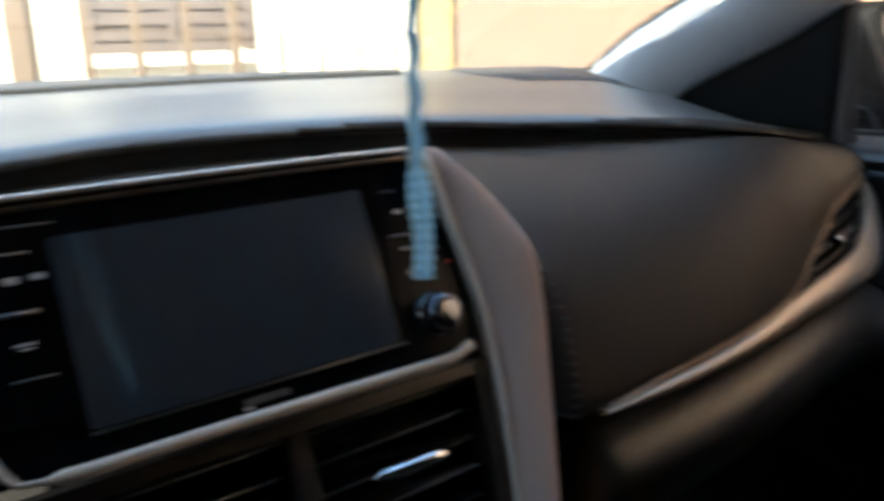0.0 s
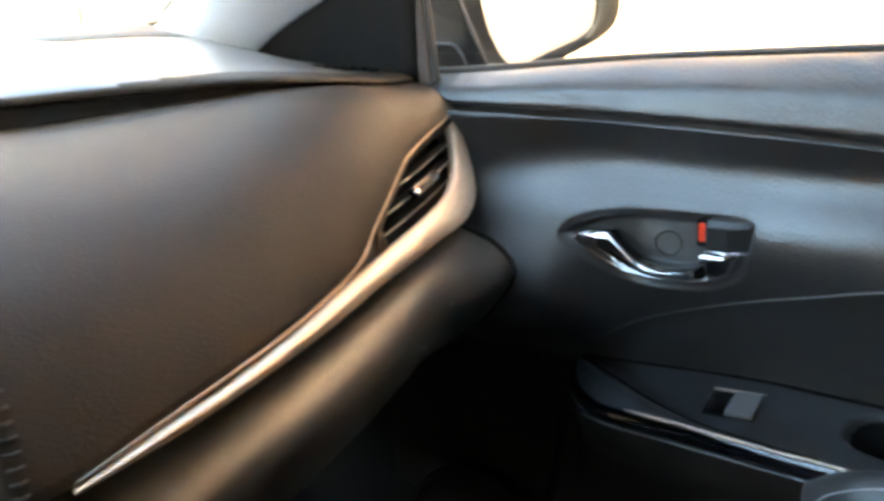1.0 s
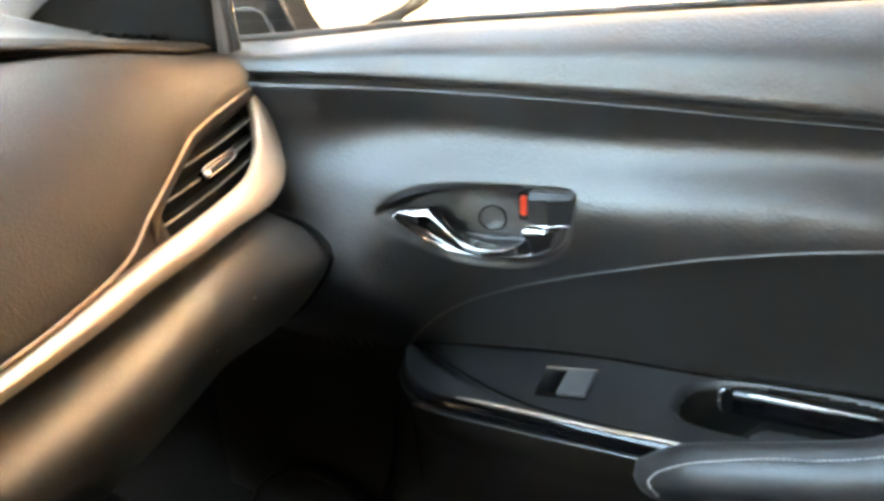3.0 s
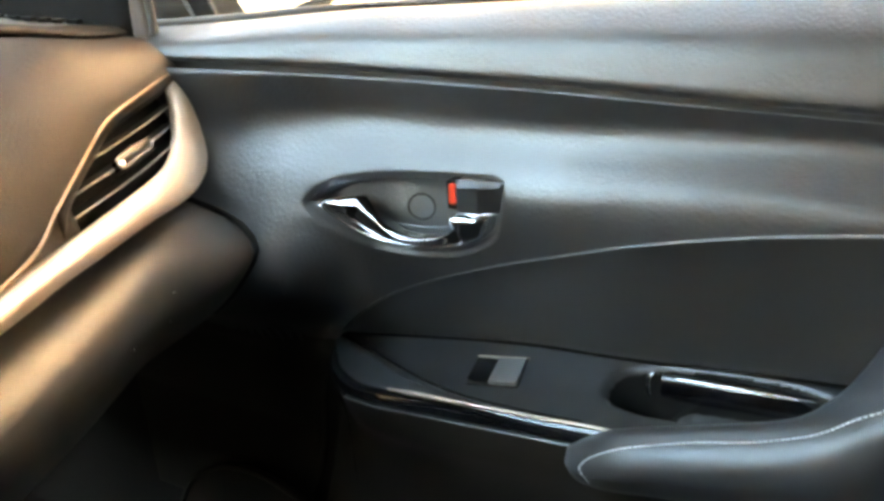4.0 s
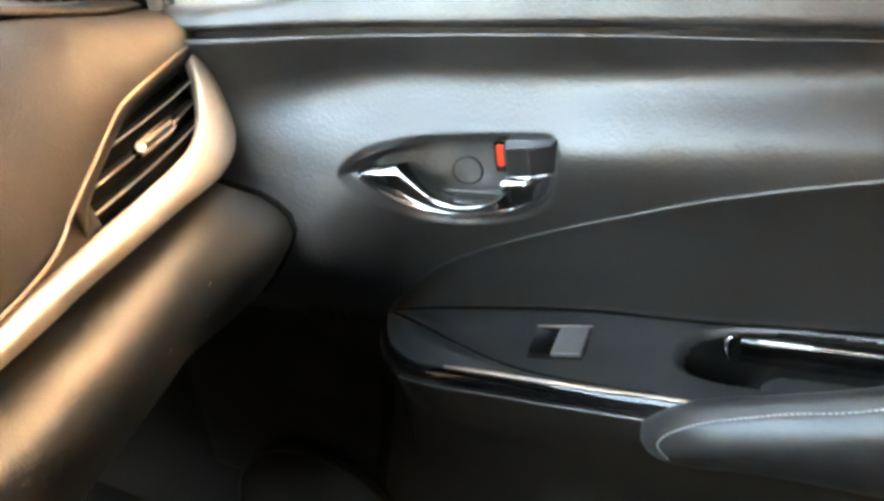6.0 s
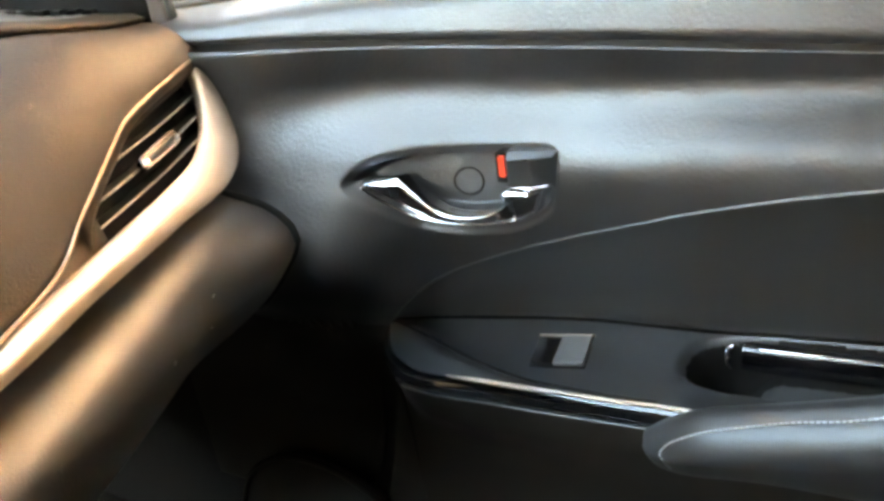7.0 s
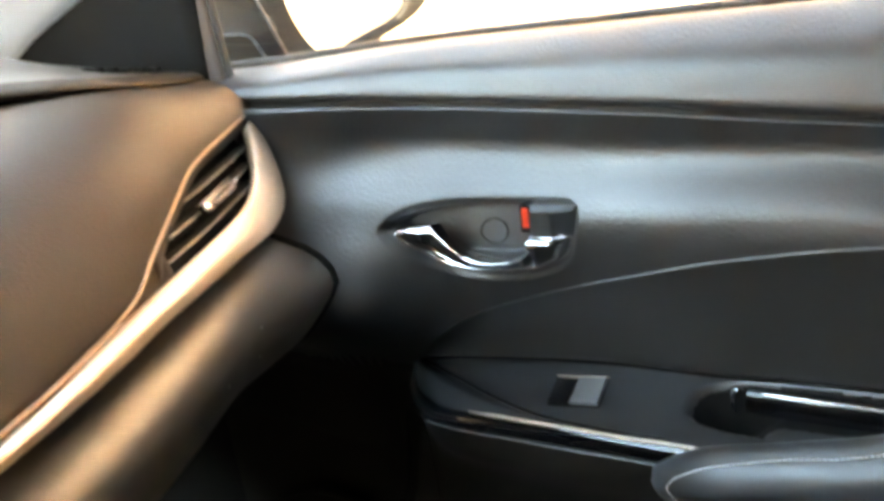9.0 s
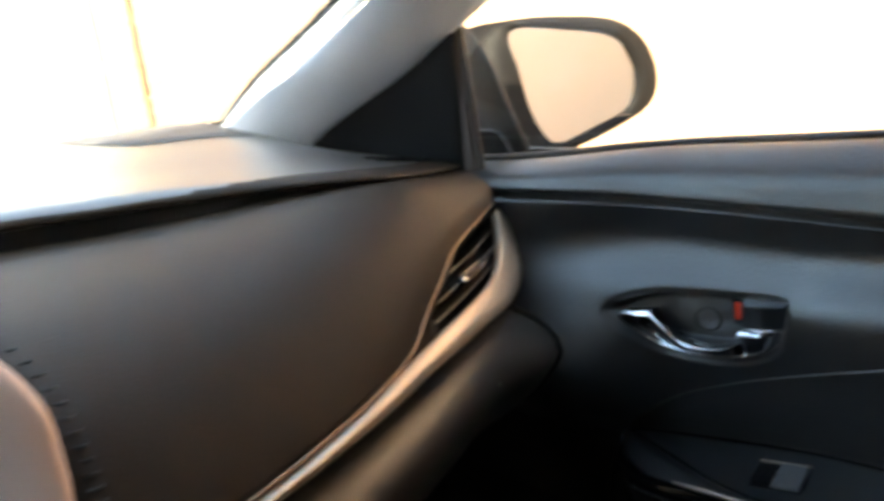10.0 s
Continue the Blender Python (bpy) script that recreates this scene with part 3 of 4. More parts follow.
part("console_side", sheet(rows), BLACK, dash, "black lower console face", thick=0.004)

# side vent in the strip
vent = part("side_vent", sheet([[on_face(x, z, -0.034) for z in np.linspace(0.852, 0.915, 6)] for x in np.linspace(0.41, 0.64, 12)]), BLACK, dash, "side air vent with dark slats")
c3 = spline([(x, 0, z) for x, z in CHROME_LINE], 90)
part("chrome_edge", tube([on_face(p.x, p.z, 0.0015) for p in c3], 0.0010, 8), BRONZE_LINE, vent, "thin bright metal edge line")
OPENING = [(0.40, 0.8600), (0.43, 0.8670), (0.4420, 0.8770), (0.4600, 0.8855), (0.4878, 0.8956), (0.5112, 0.9024), (0.5408, 0.9052), (0.58, 0.9062), (0.612, 0.9065), (0.640, 0.9065)]
rows = [[on_face(p.x, p.z, 0.0012), on_face(p.x, lerp(p.z, curve(p.x, OPENING), 0.35), -0.0002), on_face(p.x, lerp(p.z, curve(p.x, OPENING), 0.75), -0.002), on_face(p.x, curve(p.x, OPENING), -0.004)] for p in c3 if p.x > 0.43]
part("upper_lip", sheet(rows), DASH, vent, "dark brown lip round the vent", thick=0.0008)
rows = [[on_face(p.x, curve(p.x, OPENING), h) for h in (-0.0042, -0.012, -0.036)] for p in c3 if p.x > 0.43]
part("upper_wall", sheet(rows), BLACK, vent, thick=0.0012)
rows = []
for p in c3:
    if 0.25 < p.x < 0.447:
        zi = curve(p.x, INN)
        s = max(0, (p.x - 0.40) / 0.047)
        rows.append([on_face(p.x, p.z, 0.0)] + [on_face(p.x, lerp(p.z, zi, k / 6), -0.002 - 0.004 * s) for k in range(1, 7)])
part("vent_lip", sheet(rows), DASH, vent, "dark lip where the vent narrows", thick=0.001)
for x0, z0, x1, z1 in ((0.490, 0.8940, 0.604, 0.8952), (0.464, 0.8829, 0.594, 0.8842), (0.443, 0.8730, 0.585, 0.8736)):
    rows = []
    for i in range(14):
        s = i / 13
        x, z = lerp(x0 - 0.012, x1 + 0.012, s), lerp(z0, z1, s)
        f, r = on_face(x, z, -0.009), on_face(x, z + 0.004, -0.030)
        rows.append([f + Z * 0.0004, f - Z * 0.0004, r - Z * 0.0012, r + Z * 0.0012])
    part("slat", sheet(rows, around=True), BLACK, vent, smooth=False)
    part("slat_edge", tube([r[0] * 0.5 + r[1] * 0.5 for r in rows], 0.0006, 6), LINE, vent, "dull bright front edge of a slat")
tab = part("vent_tab", sheet([[on_face(x, z, h) for x, z in rounded(0.4985, 0.8805, 0.5465, 0.8868, 0.0024, 4)] for h in (-0.010, -0.0015, -0.0005)], around=True), PIANO, vent, "dark sliding vent tab in a chrome frame")
ring = [on_face(x, z, 0.0) for x, z in rounded(0.4985, 0.8805, 0.5465, 0.8868, 0.0024, 6)]
part("tab_frame", tube(ring + ring[:1], 0.0007, 6), DARKCHROME, tab, "chrome frame of the tab")
part("tab_face", sheet([[on_face(lerp(0.4995, 0.5455, k / 8), lerp(0.8815, 0.8858, j / 3), -0.0008 + 0.0012 * math.sin(math.pi * j / 3)) for k in range(9)] for j in range(4)]), KNOB, tab, "dark face of the tab")
part("tab_grip", tube([on_face(lerp(0.4990, 0.5060, k / 4), 0.8830, 0.0008) for k in range(5)], lambda s: 0.0020 * math.sin(math.pi * (0.15 + 0.7 * s)), 8), CHROME, tab, "chrome grip at its end")

part("windscreen_gasket", tube([V(x, ybase(x) - 0.004, 1.0055) for x in np.linspace(-0.55, 0.528, 50)], 0.0028, 8), RUBBER, dash, "thin black gasket at the foot of the glass")

# demister slots on the top
for i in range(12):
    x = 0.535 + 0.008 * i
    y = 0.655 - 0.9 * (x - 0.535)
    z = lerp(0.966, 0.949, i / 11)
    part("demister_slot", box(x - 0.0025, y - 0.006, z - 0.002, x + 0.0025, y + 0.006, z + 0.0015), BLACK, dash, smooth=False)


def on_pad(x, y, proud=0.0):
    """A point on the top pad's skin."""
    hit, place, normal, face = top_pad.ray_cast(V(x, y, 1.2), V(0, 0, -1))
    return V(x, y, (place.z if hit else 1.0) + 0.0015 + proud)


bpy.context.view_layer.update()


def grille_front(x):
    return curve(x, [(-0.5, 0.80), (-0.0679, 0.8606), (0.06, 0.8683), (0.1672, 0.8704), (0.2418, 0.8619), (0.3106, 0.8466)])


gx = np.linspace(-0.45, 0.312, 40)
defrost = part("defroster_grille", sheet([[on_pad(x, lerp(grille_front(x), ybase(x) - 0.012, k / 4), 0.0016 if k else -0.001) for k in range(5)] for x in gx]), CORNER, dash, "grey defroster cover along the windscreen", thick=0.001)
part("grille_gap", tube([on_pad(x, grille_front(x) - 0.002, 0.0008) for x in gx], lambda s: 0.0026 * min(1, 12 * (1 - s) + 0.2), 6), RUBBER, defrost, "dark gap along its front edge")
# four-cornered matt grey patch just above the pad's skin
rows = []
for k in range(13):
    a, b = (lerp(0.3650, 0.4110, k / 12), lerp(0.850, 0.7400, k / 12)), (lerp(0.5260, 0.5130, k / 12), lerp(0.778, 0.6960, k / 12))
    rows.append([on_pad(lerp(a[0], b[0], j / 12), lerp(a[1], b[1], j / 12), 0.0014 if 0 < k < 12 and 0 < j < 12 else -0.0005) for j in range(13)])
part("corner_patch", sheet(rows), CORNER, dash, "matt grey patch on the pad in the windscreen corner")

# ---- centre stack ----
SY, SA = radians(13.5), radians(24.5)
SN = V(math.sin(SY) * math.cos(SA), -math.cos(SY) * math.cos(SA), math.sin(SA))
SU = V(math.cos(SY), math.sin(SY), 0)
SV = SN.cross(SU)
SO = V(0.1, 0.31, 0.9)


def st(u, v, n=0.0):
    return SO + SU * u + SV * v + SN * n


def slab(outline, n0, n1, bm=None):
    return prism(outline, SO + SN * n0, SU, SV, SN, n1 - n0, bm)


unit = thing("infotainment_unit", (-0.03, 0.35, 0.93), "gloss black infotainment unit with a switched-off screen", "car stereo")
part("bezel", slab([(-0.25, -0.012), (0.044, -0.012), (0.0505, 0.012), (0.0485, 0.05), (0.041, 0.088), (0.034, 0.096), (-0.25, 0.096)], -0.02, -0.004), BEZEL, unit, "gloss black surround", smooth=False, bevel=0.002)
part("screen", slab(rounded(-0.1475, 0.0005, -0.001, 0.0792, 0.002), -0.0035, -0.0005), SCREEN, unit, "dark switched-off glass screen", smooth=False)
part("screen_line", tube([st(-0.147, -0.001, -0.002), st(-0.07, -0.001, -0.002), st(0.003, -0.0008, -0.002)], 0.0007, 6), LINE, unit, "thin silver line under the screen")
top = [st(lerp(-0.25, 0.034, s), 0.0945 + 0.0032 * math.sin(math.pi * min(1, 0.15 + 0.55 * s)), -0.001) for s in np.linspace(0, 1, 30)]
part("top_trim", tube(top, 0.0022, 8, flat=0.6), SATIN, unit, "silver trim along the top")
part("top_line", tube([p - SV * 0.0042 - SN * 0.0015 for p in top], 0.0013, 6), BRONZE_LINE, unit, "dull line under the top trim")
low = spline([st(-0.183, 0.06, -0.004), st(-0.184, 0.012, -0.003), st(-0.180, -0.006, -0.001), st(-0.168, -0.0128, 0), st(-0.096, -0.0138, 0), st(0.006, -0.0150, 0), st(0.027, -0.0145, 0), st(0.040, -0.0110, -0.001)], 60)
part("bottom_trim", tube(low, lambda s: 0.0030 if s > 0.3 else 0.0014, 10, flat=0.8, up=SN), SATIN, unit, "silver trim under the screen")
side = [A[i] + V(-0.002, -0.003, 0.001) for i in range(1, 54)]
part("side_trim", tube(side, lambda s: 0.0030 * (1 - s) ** 1.6 + 0.0009, 8), SATIN, unit, "silver line down the side")
def key(u0, u1, v0, v1, marks):
    """A gloss key with its small printed marks."""
    b = part("button", slab(rounded(u0, v0, u1, v1, 0.0012, 3), -0.004, -0.0022), BEZEL, unit, smooth=False)
    for a0, a1, v, h in marks:
        part("button_mark", slab(rounded(a0, v - h, a1, v + h, min(h, 0.0006), 2), -0.0023, -0.0016), WHITE if h < 0.002 else LINE, b, smooth=False)


for v0, v1, marks in ((0.0768, 0.0860, ()), (0.0535, 0.0748, ((0.0165, 0.0212, 0.0650, 0.0011),)), (0.0400, 0.0518, ((0.0144, 0.0197, 0.0455, 0.0004),)), (0.0275, 0.0385, ((0.0144, 0.0190, 0.0330, 0.0004),))):
    key(0.006, 0.0285, v0, v1, marks)
for v0, v1, marks in ((0.0765, 0.0855, ()), (0.0530, 0.0740, ((-0.1655, -0.1600, 0.0645, 0.0014), (-0.1556, -0.1505, 0.0648, 0.0012))), (0.0270, 0.0500, ((-0.1668, -0.1590, 0.0392, 0.0005), (-0.1650, -0.1600, 0.0374, 0.0004))), (0.0080, 0.0245, ())):
    key(-0.1770, -0.1500, v0, v1, marks)
for u0, u1, v, r in ((-0.178, -0.143, 0.0858, 0.0004), (-0.178, -0.1545, 0.0753, 0.0005), (-0.178, -0.1551, 0.0515, 0.0011), (-0.1703, -0.1544, 0.0258, 0.0004), (0.0114, 0.0200, 0.0763, 0.0004), (0.0102, 0.0226, 0.0527, 0.0007)):
    part("key_divider", tube([st(u0, v, -0.002), st(0.5 * (u0 + u1), v, -0.0018), st(u1, v - 0.0003, -0.002)], r, 6), LINE, unit, "thin silver divider between keys")
part("dot_mark", slab(rounded(-0.0850, -0.0100, -0.0815, -0.0085, 0.0006, 3), -0.0035, -0.0028), WHITE, unit, smooth=False)
part("left_surround", slab([(-0.21, -0.03), (-0.186, -0.018), (-0.183, 0.02), (-0.182, 0.06), (-0.21, 0.06)], -0.02, -0.003), STACK, unit, "dark bronze surround at the side", smooth=False, bevel=0.002)
part("indicator", slab(rounded(0.0415, 0.0335, 0.0450, 0.0352, 0.0005, 2), -0.0043, -0.0035), RED, unit, "small red indicator", smooth=False)
part("badge", slab(rounded(-0.0845, -0.0082, -0.0625, -0.0050, 0.001, 3), -0.004, -0.0032), GREY, unit, "plain grey badge bar", smooth=False)
rings = []
for r, n in ((0.0125, -0.004), (0.0125, 0.000), (0.0105, 0.0015), (0.0095, 0.008), (0.0085, 0.0100), (0.005, 0.0106), (0.0, 0.0105)):
    rings.append([st(0.0245 + r * math.cos(a), 0.009 + r * math.sin(a), n) for a in np.linspace(0, 2 * math.pi, 28)[:-1]])
knob = part("volume_knob", sheet(rings[:3], around=True), PIANO, unit, "round control knob")
part("knob_cap", sheet(rings[2:], around=True), DARKCHROME, knob, "smoked chrome knob cap")
rows = []
for i in range(24):
    a = st(lerp(-0.25, 0.036, i / 23), 0.0965, -0.003)
    f = V(a.x, curve(a.x, LIP_Y) + 0.04, curve(a.x, LIP_Z) - 0.022)
    rows.append([a + (f - a) * s + Z * (-0.006 * math.sin(math.pi * s)) for s in np.linspace(0, 1, 8)])
part("stack_hood", sheet(rows), DASH, dash, "dark ledge above the centre stack", thick=0.002)

cv = thing("centre_vent", (0.0, 0.27, 0.82), "black centre air vents with slats and a chrome tab", "air vent")
part("housing", slab([(-0.195, -0.125), (0.030, -0.125), (0.043, -0.022), (-0.195, -0.022)], -0.05, -0.045), BLACK, cv, smooth=False)
frame_out = [(-0.20, -0.135), (0.036, -0.135), (0.0495, -0.0195), (-0.20, -0.0185)]
frame_in = [(-0.19, -0.125), (0.027, -0.125), (0.0400, -0.0265), (-0.19, -0.0255)]
bm = bmesh.new()
rings = [[bm.verts.new(st(u, v, n)) for u, v in ring] for ring, n in ((frame_out, -0.045), (frame_out, -0.004), (frame_in, -0.004), (frame_in, -0.045))]
for a, b in zip(rings, rings[1:]):
    for i in range(4):
        bm.faces.new((a[i], a[(i + 1) % 4], b[(i + 1) % 4], b[i]))
part("surround", bm, STACK, cv, "dark bronze vent surround", smooth=False)
part("divider", slab([(-0.072, -0.125), (-0.061, -0.125), (-0.058, -0.026), (-0.069, -0.026)], -0.045, -0.0065), LOWER, cv, smooth=False, bevel=0.001)
for u0, u1 in ((-0.19, -0.070), (-0.059, 0.038)):
    for i in range(6):
        v = -0.0285 - 0.0143 * i
        a, b = st(u0, v - 0.0005, -0.010), st(min(u1, 0.0345 + (v + 0.03) * 0.12), v, -0.010)
        w = SV * 0.0035 - SN * 0.022
        rows = [[p + SV * 0.0006, p - SV * 0.0006, p + w - SV * 0.001, p + w + SV * 0.001] for p in (a, a.lerp(b, 0.5), b)]
        part("slat", sheet(rows, around=True), SMOOTH, cv, smooth=False)
        part("slat_edge", tube([a, a.lerp(b, 0.5), b], 0.0005, 6), GREY, cv, "dull front edge of a slat")
bar = [st(lerp(-0.035, 0.0095, s), lerp(-0.0572, -0.0575, s), -0.001) for s in np.linspace(0, 1, 9)]
part("vent_tab", tube(bar, lambda s: 0.0032 * (1 - abs(2 * s - 1) ** 6) ** 0.5 + 0.001, 10, flat=0.8), CHROME, cv, "chrome sliding vent tab")

# ---- hanging cord ----
cord = thing("hanging_cord", (0.046, 0.151, 0.982), "light blue braided cord hanging over the screen", "hanging ornament")
loc = V(0.046, 0.151, 0)
pts = [loc + Z * z for z in np.linspace(1.315, 1.0125, 90)]
part("cord", tube([p + V(0.0006 * math.sin(i * 1.9), 0.0006 * math.cos(i * 1.9), 0) for i, p in enumerate(pts)], lambda s: 0.0019 + 0.0003 * math.sin(s * 400), 8, up=X), CORD, cord, "thin pale blue cord")
pts = [loc + V(0.0012 * math.sin((1.01 - z) * 90), 0, z) for z in np.linspace(1.0138, 0.982, 60)]
part("tassel", tube(pts, lambda s: (0.0023 + 0.0007 * math.sin(math.pi * min(1, s * 1.5)) ** 2 + 0.0004 * s + 0.0003 * math.sin(s * 70)) * min(1, 8 * s + 0.3), 12, up=X), CORD, cord, "thick blue knotted end")

# ---- passenger door ----
cup_ring = np.array([(p.y, p.z) for p in spline([(0, y, z) for y, z in CUP], 120, True)])
cup_way = np.roll(cup_ring, -1, axis=0) - cup_ring


def cup_inset(y, z):
    """How far inside the handle hollow's outline a point lies; negative outside."""
    d = np.array((y, z)) - cup_ring
    k = np.clip((d * cup_way).sum(1) / (cup_way ** 2).sum(1), 0, 1)
    near = np.sqrt((((d - cup_way * k[:, None]) ** 2).sum(1)).min())
    a, b = cup_ring, np.roll(cup_ring, -1, axis=0)
    cross = ((a[:, 1] > z) != (b[:, 1] > z)) & (y < (b[:, 0] - a[:, 0]) * (z - a[:, 1]) / (b[:, 1] - a[:, 1] + 1e-12) + a[:, 0])
    return near if cross.sum() % 2 else -near


def cup_depth(y, z):
    """The handle's hollow in the panel: a rounded rim, a wall and a nearly flat floor that deepens to the rear."""
    if not (0.212 < y < 0.398 and 0.77 < z < 0.857):
        return 0.0
    d = cup_inset(y, z)
    floor = lerp(0.014, 0.026, step((0.372 - y) / 0.07)) + 0.25 * (z - 0.81)
    wide = lerp(0.006, 0.011, step((0.815 - z) / 0.02))
    return 0.0035 * step((d + 0.0015) / 0.0065) + max(0.006, floor) * step((d - 0.0045) / wide)


door = thing("car_door", (0.70, 0.0, 0.30), "black front passenger door with chrome handle and padded armrest", "car door")
ys = list(np.linspace(0.70, 0.41, 34)[:-1]) + list(np.linspace(0.41, 0.21, 170)[:-1]) + list(np.linspace(0.21, -0.9, 90))
rows = []
for y in ys:
    zt, zb = curve(y, BELT_Z) - 0.0018, curve(y, SEAM_Z)
    row = [V(panel_x(y, zt) + 0.004, y, zt - 0.004), V(panel_x(y, zt) + 0.0011, y, zt)]
    for k in range(1, 150):
        z = lerp(zt, zb, k / 149)
        row.append(V(panel_x(y, z) + cup_depth(y, z), y, z))
    e = row[-1]
    row += [e + V(0.0015, 0, -0.0018), e + V(0.006, 0, -0.003), e + V(0.014, 0, -0.002)]
    rows.append(row)
middle = part("middle_panel", sheet(rows), PLASTIC, door, "grained black middle panel with handle hollow")
middle.data.materials.append(LOWER)
for f in middle.data.polygons:
    if f.center.y > 0.375 and f.center.z < 0.69:
        f.material_index = 1

rows = []
for y in np.linspace(0.72, -0.9, 130):
    s, b = curve(y, SILL_Z), curve(y, BELT_Z)
    px = curve(y, PAD_X) + 0.002
    h = s - b
    prof = [(px + 0.016, b - 0.001), (px + 0.004, b - 0.0005), (px - 0.002, b + 0.0025), (px - 0.0005, b + 0.22 * h), (px + 0.003, b + 0.48 * h), (px + 0.009, b + 0.66 * h), (px + 0.021, b + 0.86 * h), (px + 0.030, b + 0.965 * h), (px + 0.038, s), (px + 0.042, s - 0.012)]
    rows.append(spline([(a, y, c) for a, c in prof], 26))
part("upper_pad", sheet(rows), PLASTIC, door, "grained dark grey upper pad under the window", thick=0.0)
part("belt_gap", sheet([[V(curve(y, PAD_X) + 0.006, y, curve(y, BELT_Z) + dz) for dz in (-0.014, 0.003)] for y in np.linspace(0.70, -0.9, 60)]), RUBBER, door, "dark gap line")
wipe = [V(curve(y, PAD_X) + 0.050, y, curve(y, SILL_Z) + 0.001) for y in np.linspace(0.70, -0.9, 60)]
part("glass_weatherstrip", tube(wipe, 0.0045, 8), RUBBER, door, "black rubber strip along the glass")

rows = []
for y in np.linspace(0.3822, -0.9, 130):
    zt, zb = curve(y, SEAM_Z), curve(y, SHELF_Z)
    xt, xb = panel_x(y, zt) + 0.004, curve(y, FOOT_X)
    row = []
    for k in range(15):
        s = k / 14
        row.append(V(lerp(xt, xb, s ** 1.2) + 0.008 * math.sin(math.pi * s) * min(1, (zt - zb) / 0.05), y, lerp(zt, zb, s)))
    rows.append(row + [V(xb + 0.006, y, zb - 0.003)])
part("soft_insert", sheet(rows), INSERT, door, "matt black soft insert above the armrest")
# piping in a paler grey, thicker rearward, carrying the highlight on the edge
pipe = [V(panel_x(y, curve(y, SEAM_Z)) - 0.0002, y, curve(y, SEAM_Z) - 0.0002) for y in np.linspace(0.345, -0.9, 120)]
part("insert_piping", tube(pipe, lambda s: 0.0002 + 0.0010 * min(1, s * 4), 8), GREY, door, "piping over the insert, coloured pale for its highlight")

EDGE = spline([(0.6650, 0.3826, 0.6935), (0.6590, 0.3815, 0.6850), (0.6500, 0.3735, 0.6765), (0.6430, 0.3590, 0.6735), (0.6370, 0.3433, 0.6737), (0.6340, 0.3234, 0.6758), (0.6310, 0.2734, 0.6812), (0.6300, 0.2289, 0.6848), (0.6310, 0.1888, 0.6866), (0.6320, 0.1513, 0.6895), (0.6320, 0.06, 0.6950)], 60)
UNDER = spline([(0.6655, 0.3835, 0.6900), (0.6605, 0.3885, 0.6800), (0.6525, 0.3875, 0.6690), (0.6450, 0.3791, 0.6605), (0.6370, 0.3619, 0.6569), (0.6330, 0.3483, 0.6582), (0.6300, 0.3233, 0.6602), (0.6280, 0.2736, 0.6655), (0.6270, 0.2288, 0.6693), (0.6265, 0.15, 0.676), (0.627, 0.06, 0.682)], 60)
SHELF = spline([(0.6650, 0.3824, 0.6948), (0.6625, 0.3598, 0.6910), (0.6550, 0.3249, 0.6857), (0.6460, 0.2907, 0.6833), (0.6400, 0.2645, 0.6834), (0.6370, 0.2452, 0.6840), (0.6350, 0.2200, 0.6856), (0.6335, 0.18, 0.6880), (0.6335, 0.15, 0.6905), (0.634, 0.06, 0.6955)], 60)
rows, tops = [], []
for s, e, u in zip(SHELF, EDGE, UNDER):
    tops.append([s + V(0, 0, -0.004), s, s.lerp(e, 0.4) + Z * 0.0005, s.lerp(e, 0.8), e + V(0.001, 0, 0.0002), e + V(0.0, 0, -0.001)])
    rows.append([e + V(0.002, 0, -0.0008), e + V(-0.0008, 0, -0.0012), e.lerp(u, 0.3) + V(-0.0015, 0, 0), e.lerp(u, 0.7) + V(-0.0012, 0, 0), u, u + V(0.008, 0, -0.001)])
trim = part("armrest_trim", sheet(rows), PIANO, door, "gloss black armrest front trim")
part("trim_top", sheet(tops), SMOOTH, trim, "smooth dark grey top face")
# the edge's highlight is modelled as a silver bead
part("trim_highlight", tube([e + V(-0.0004, 0, 0.0002) for e in EDGE[15:]], lambda s: 0.0017 * min(1, 0.3 + 8 * s) * (1 - 0.45 * s), 8), SILVER, trim, "silver bead drawn as the highlight on the upper edge")
part("trim_line", tube([u + V(-0.0006, 0, -0.0004) for u in UNDER[10:]], 0.0007, 6), LINE, trim, "thin dull metal line along its foot")

# switch panel with the pull pocket
CUP_Y0, CUP_Y1 = 0.004, 0.160


def shelf_edge(y):
    for a, b in zip(SHELF, SHELF[1:]):
        if b.y <= y <= a.y:
            return a.lerp(b, (a.y - y) / (a.y - b.y))
    return SHELF[0] if y > SHELF[0].y else V(0.634, y, 0.695 + (0.06 - y) * 0.08)


rows = []
for y in list(np.linspace(0.382, 0.17, 60)[:-1]) + list(np.linspace(0.17, 0.015, 150)[:-1]) + list(np.linspace(0.015, -0.5, 20)):
    a, b = V(curve(y, FOOT_X) + 0.0005, y, curve(y, SHELF_Z)), shelf_edge(y)
    row = []
    for k in range(91):
        s = k / 90
        p = a.lerp(b, s) + Z * (-0.003 * math.sin(math.pi * s))
        mid, half = (CUP_Y0 + CUP_Y1) / 2, (CUP_Y1 - CUP_Y0) / 2
        q = (abs((y - mid) / half) ** 3.0 + abs((s - 0.38) / 0.36) ** 3.0) ** (1 / 3.0)
        p.z -= lerp(0.020, 0.045, step((y - 0.095) / 0.035)) * step((1.02 - q) / (0.34 + 0.25 * step((y - 0.12) / 0.04)))
        row.append(p)
    rows.append(row)
shelf = part("switch_panel", sheet(rows), SMOOTH, door, "smooth black armrest panel with lined pull pocket, shade painted in its depth")
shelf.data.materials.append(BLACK)
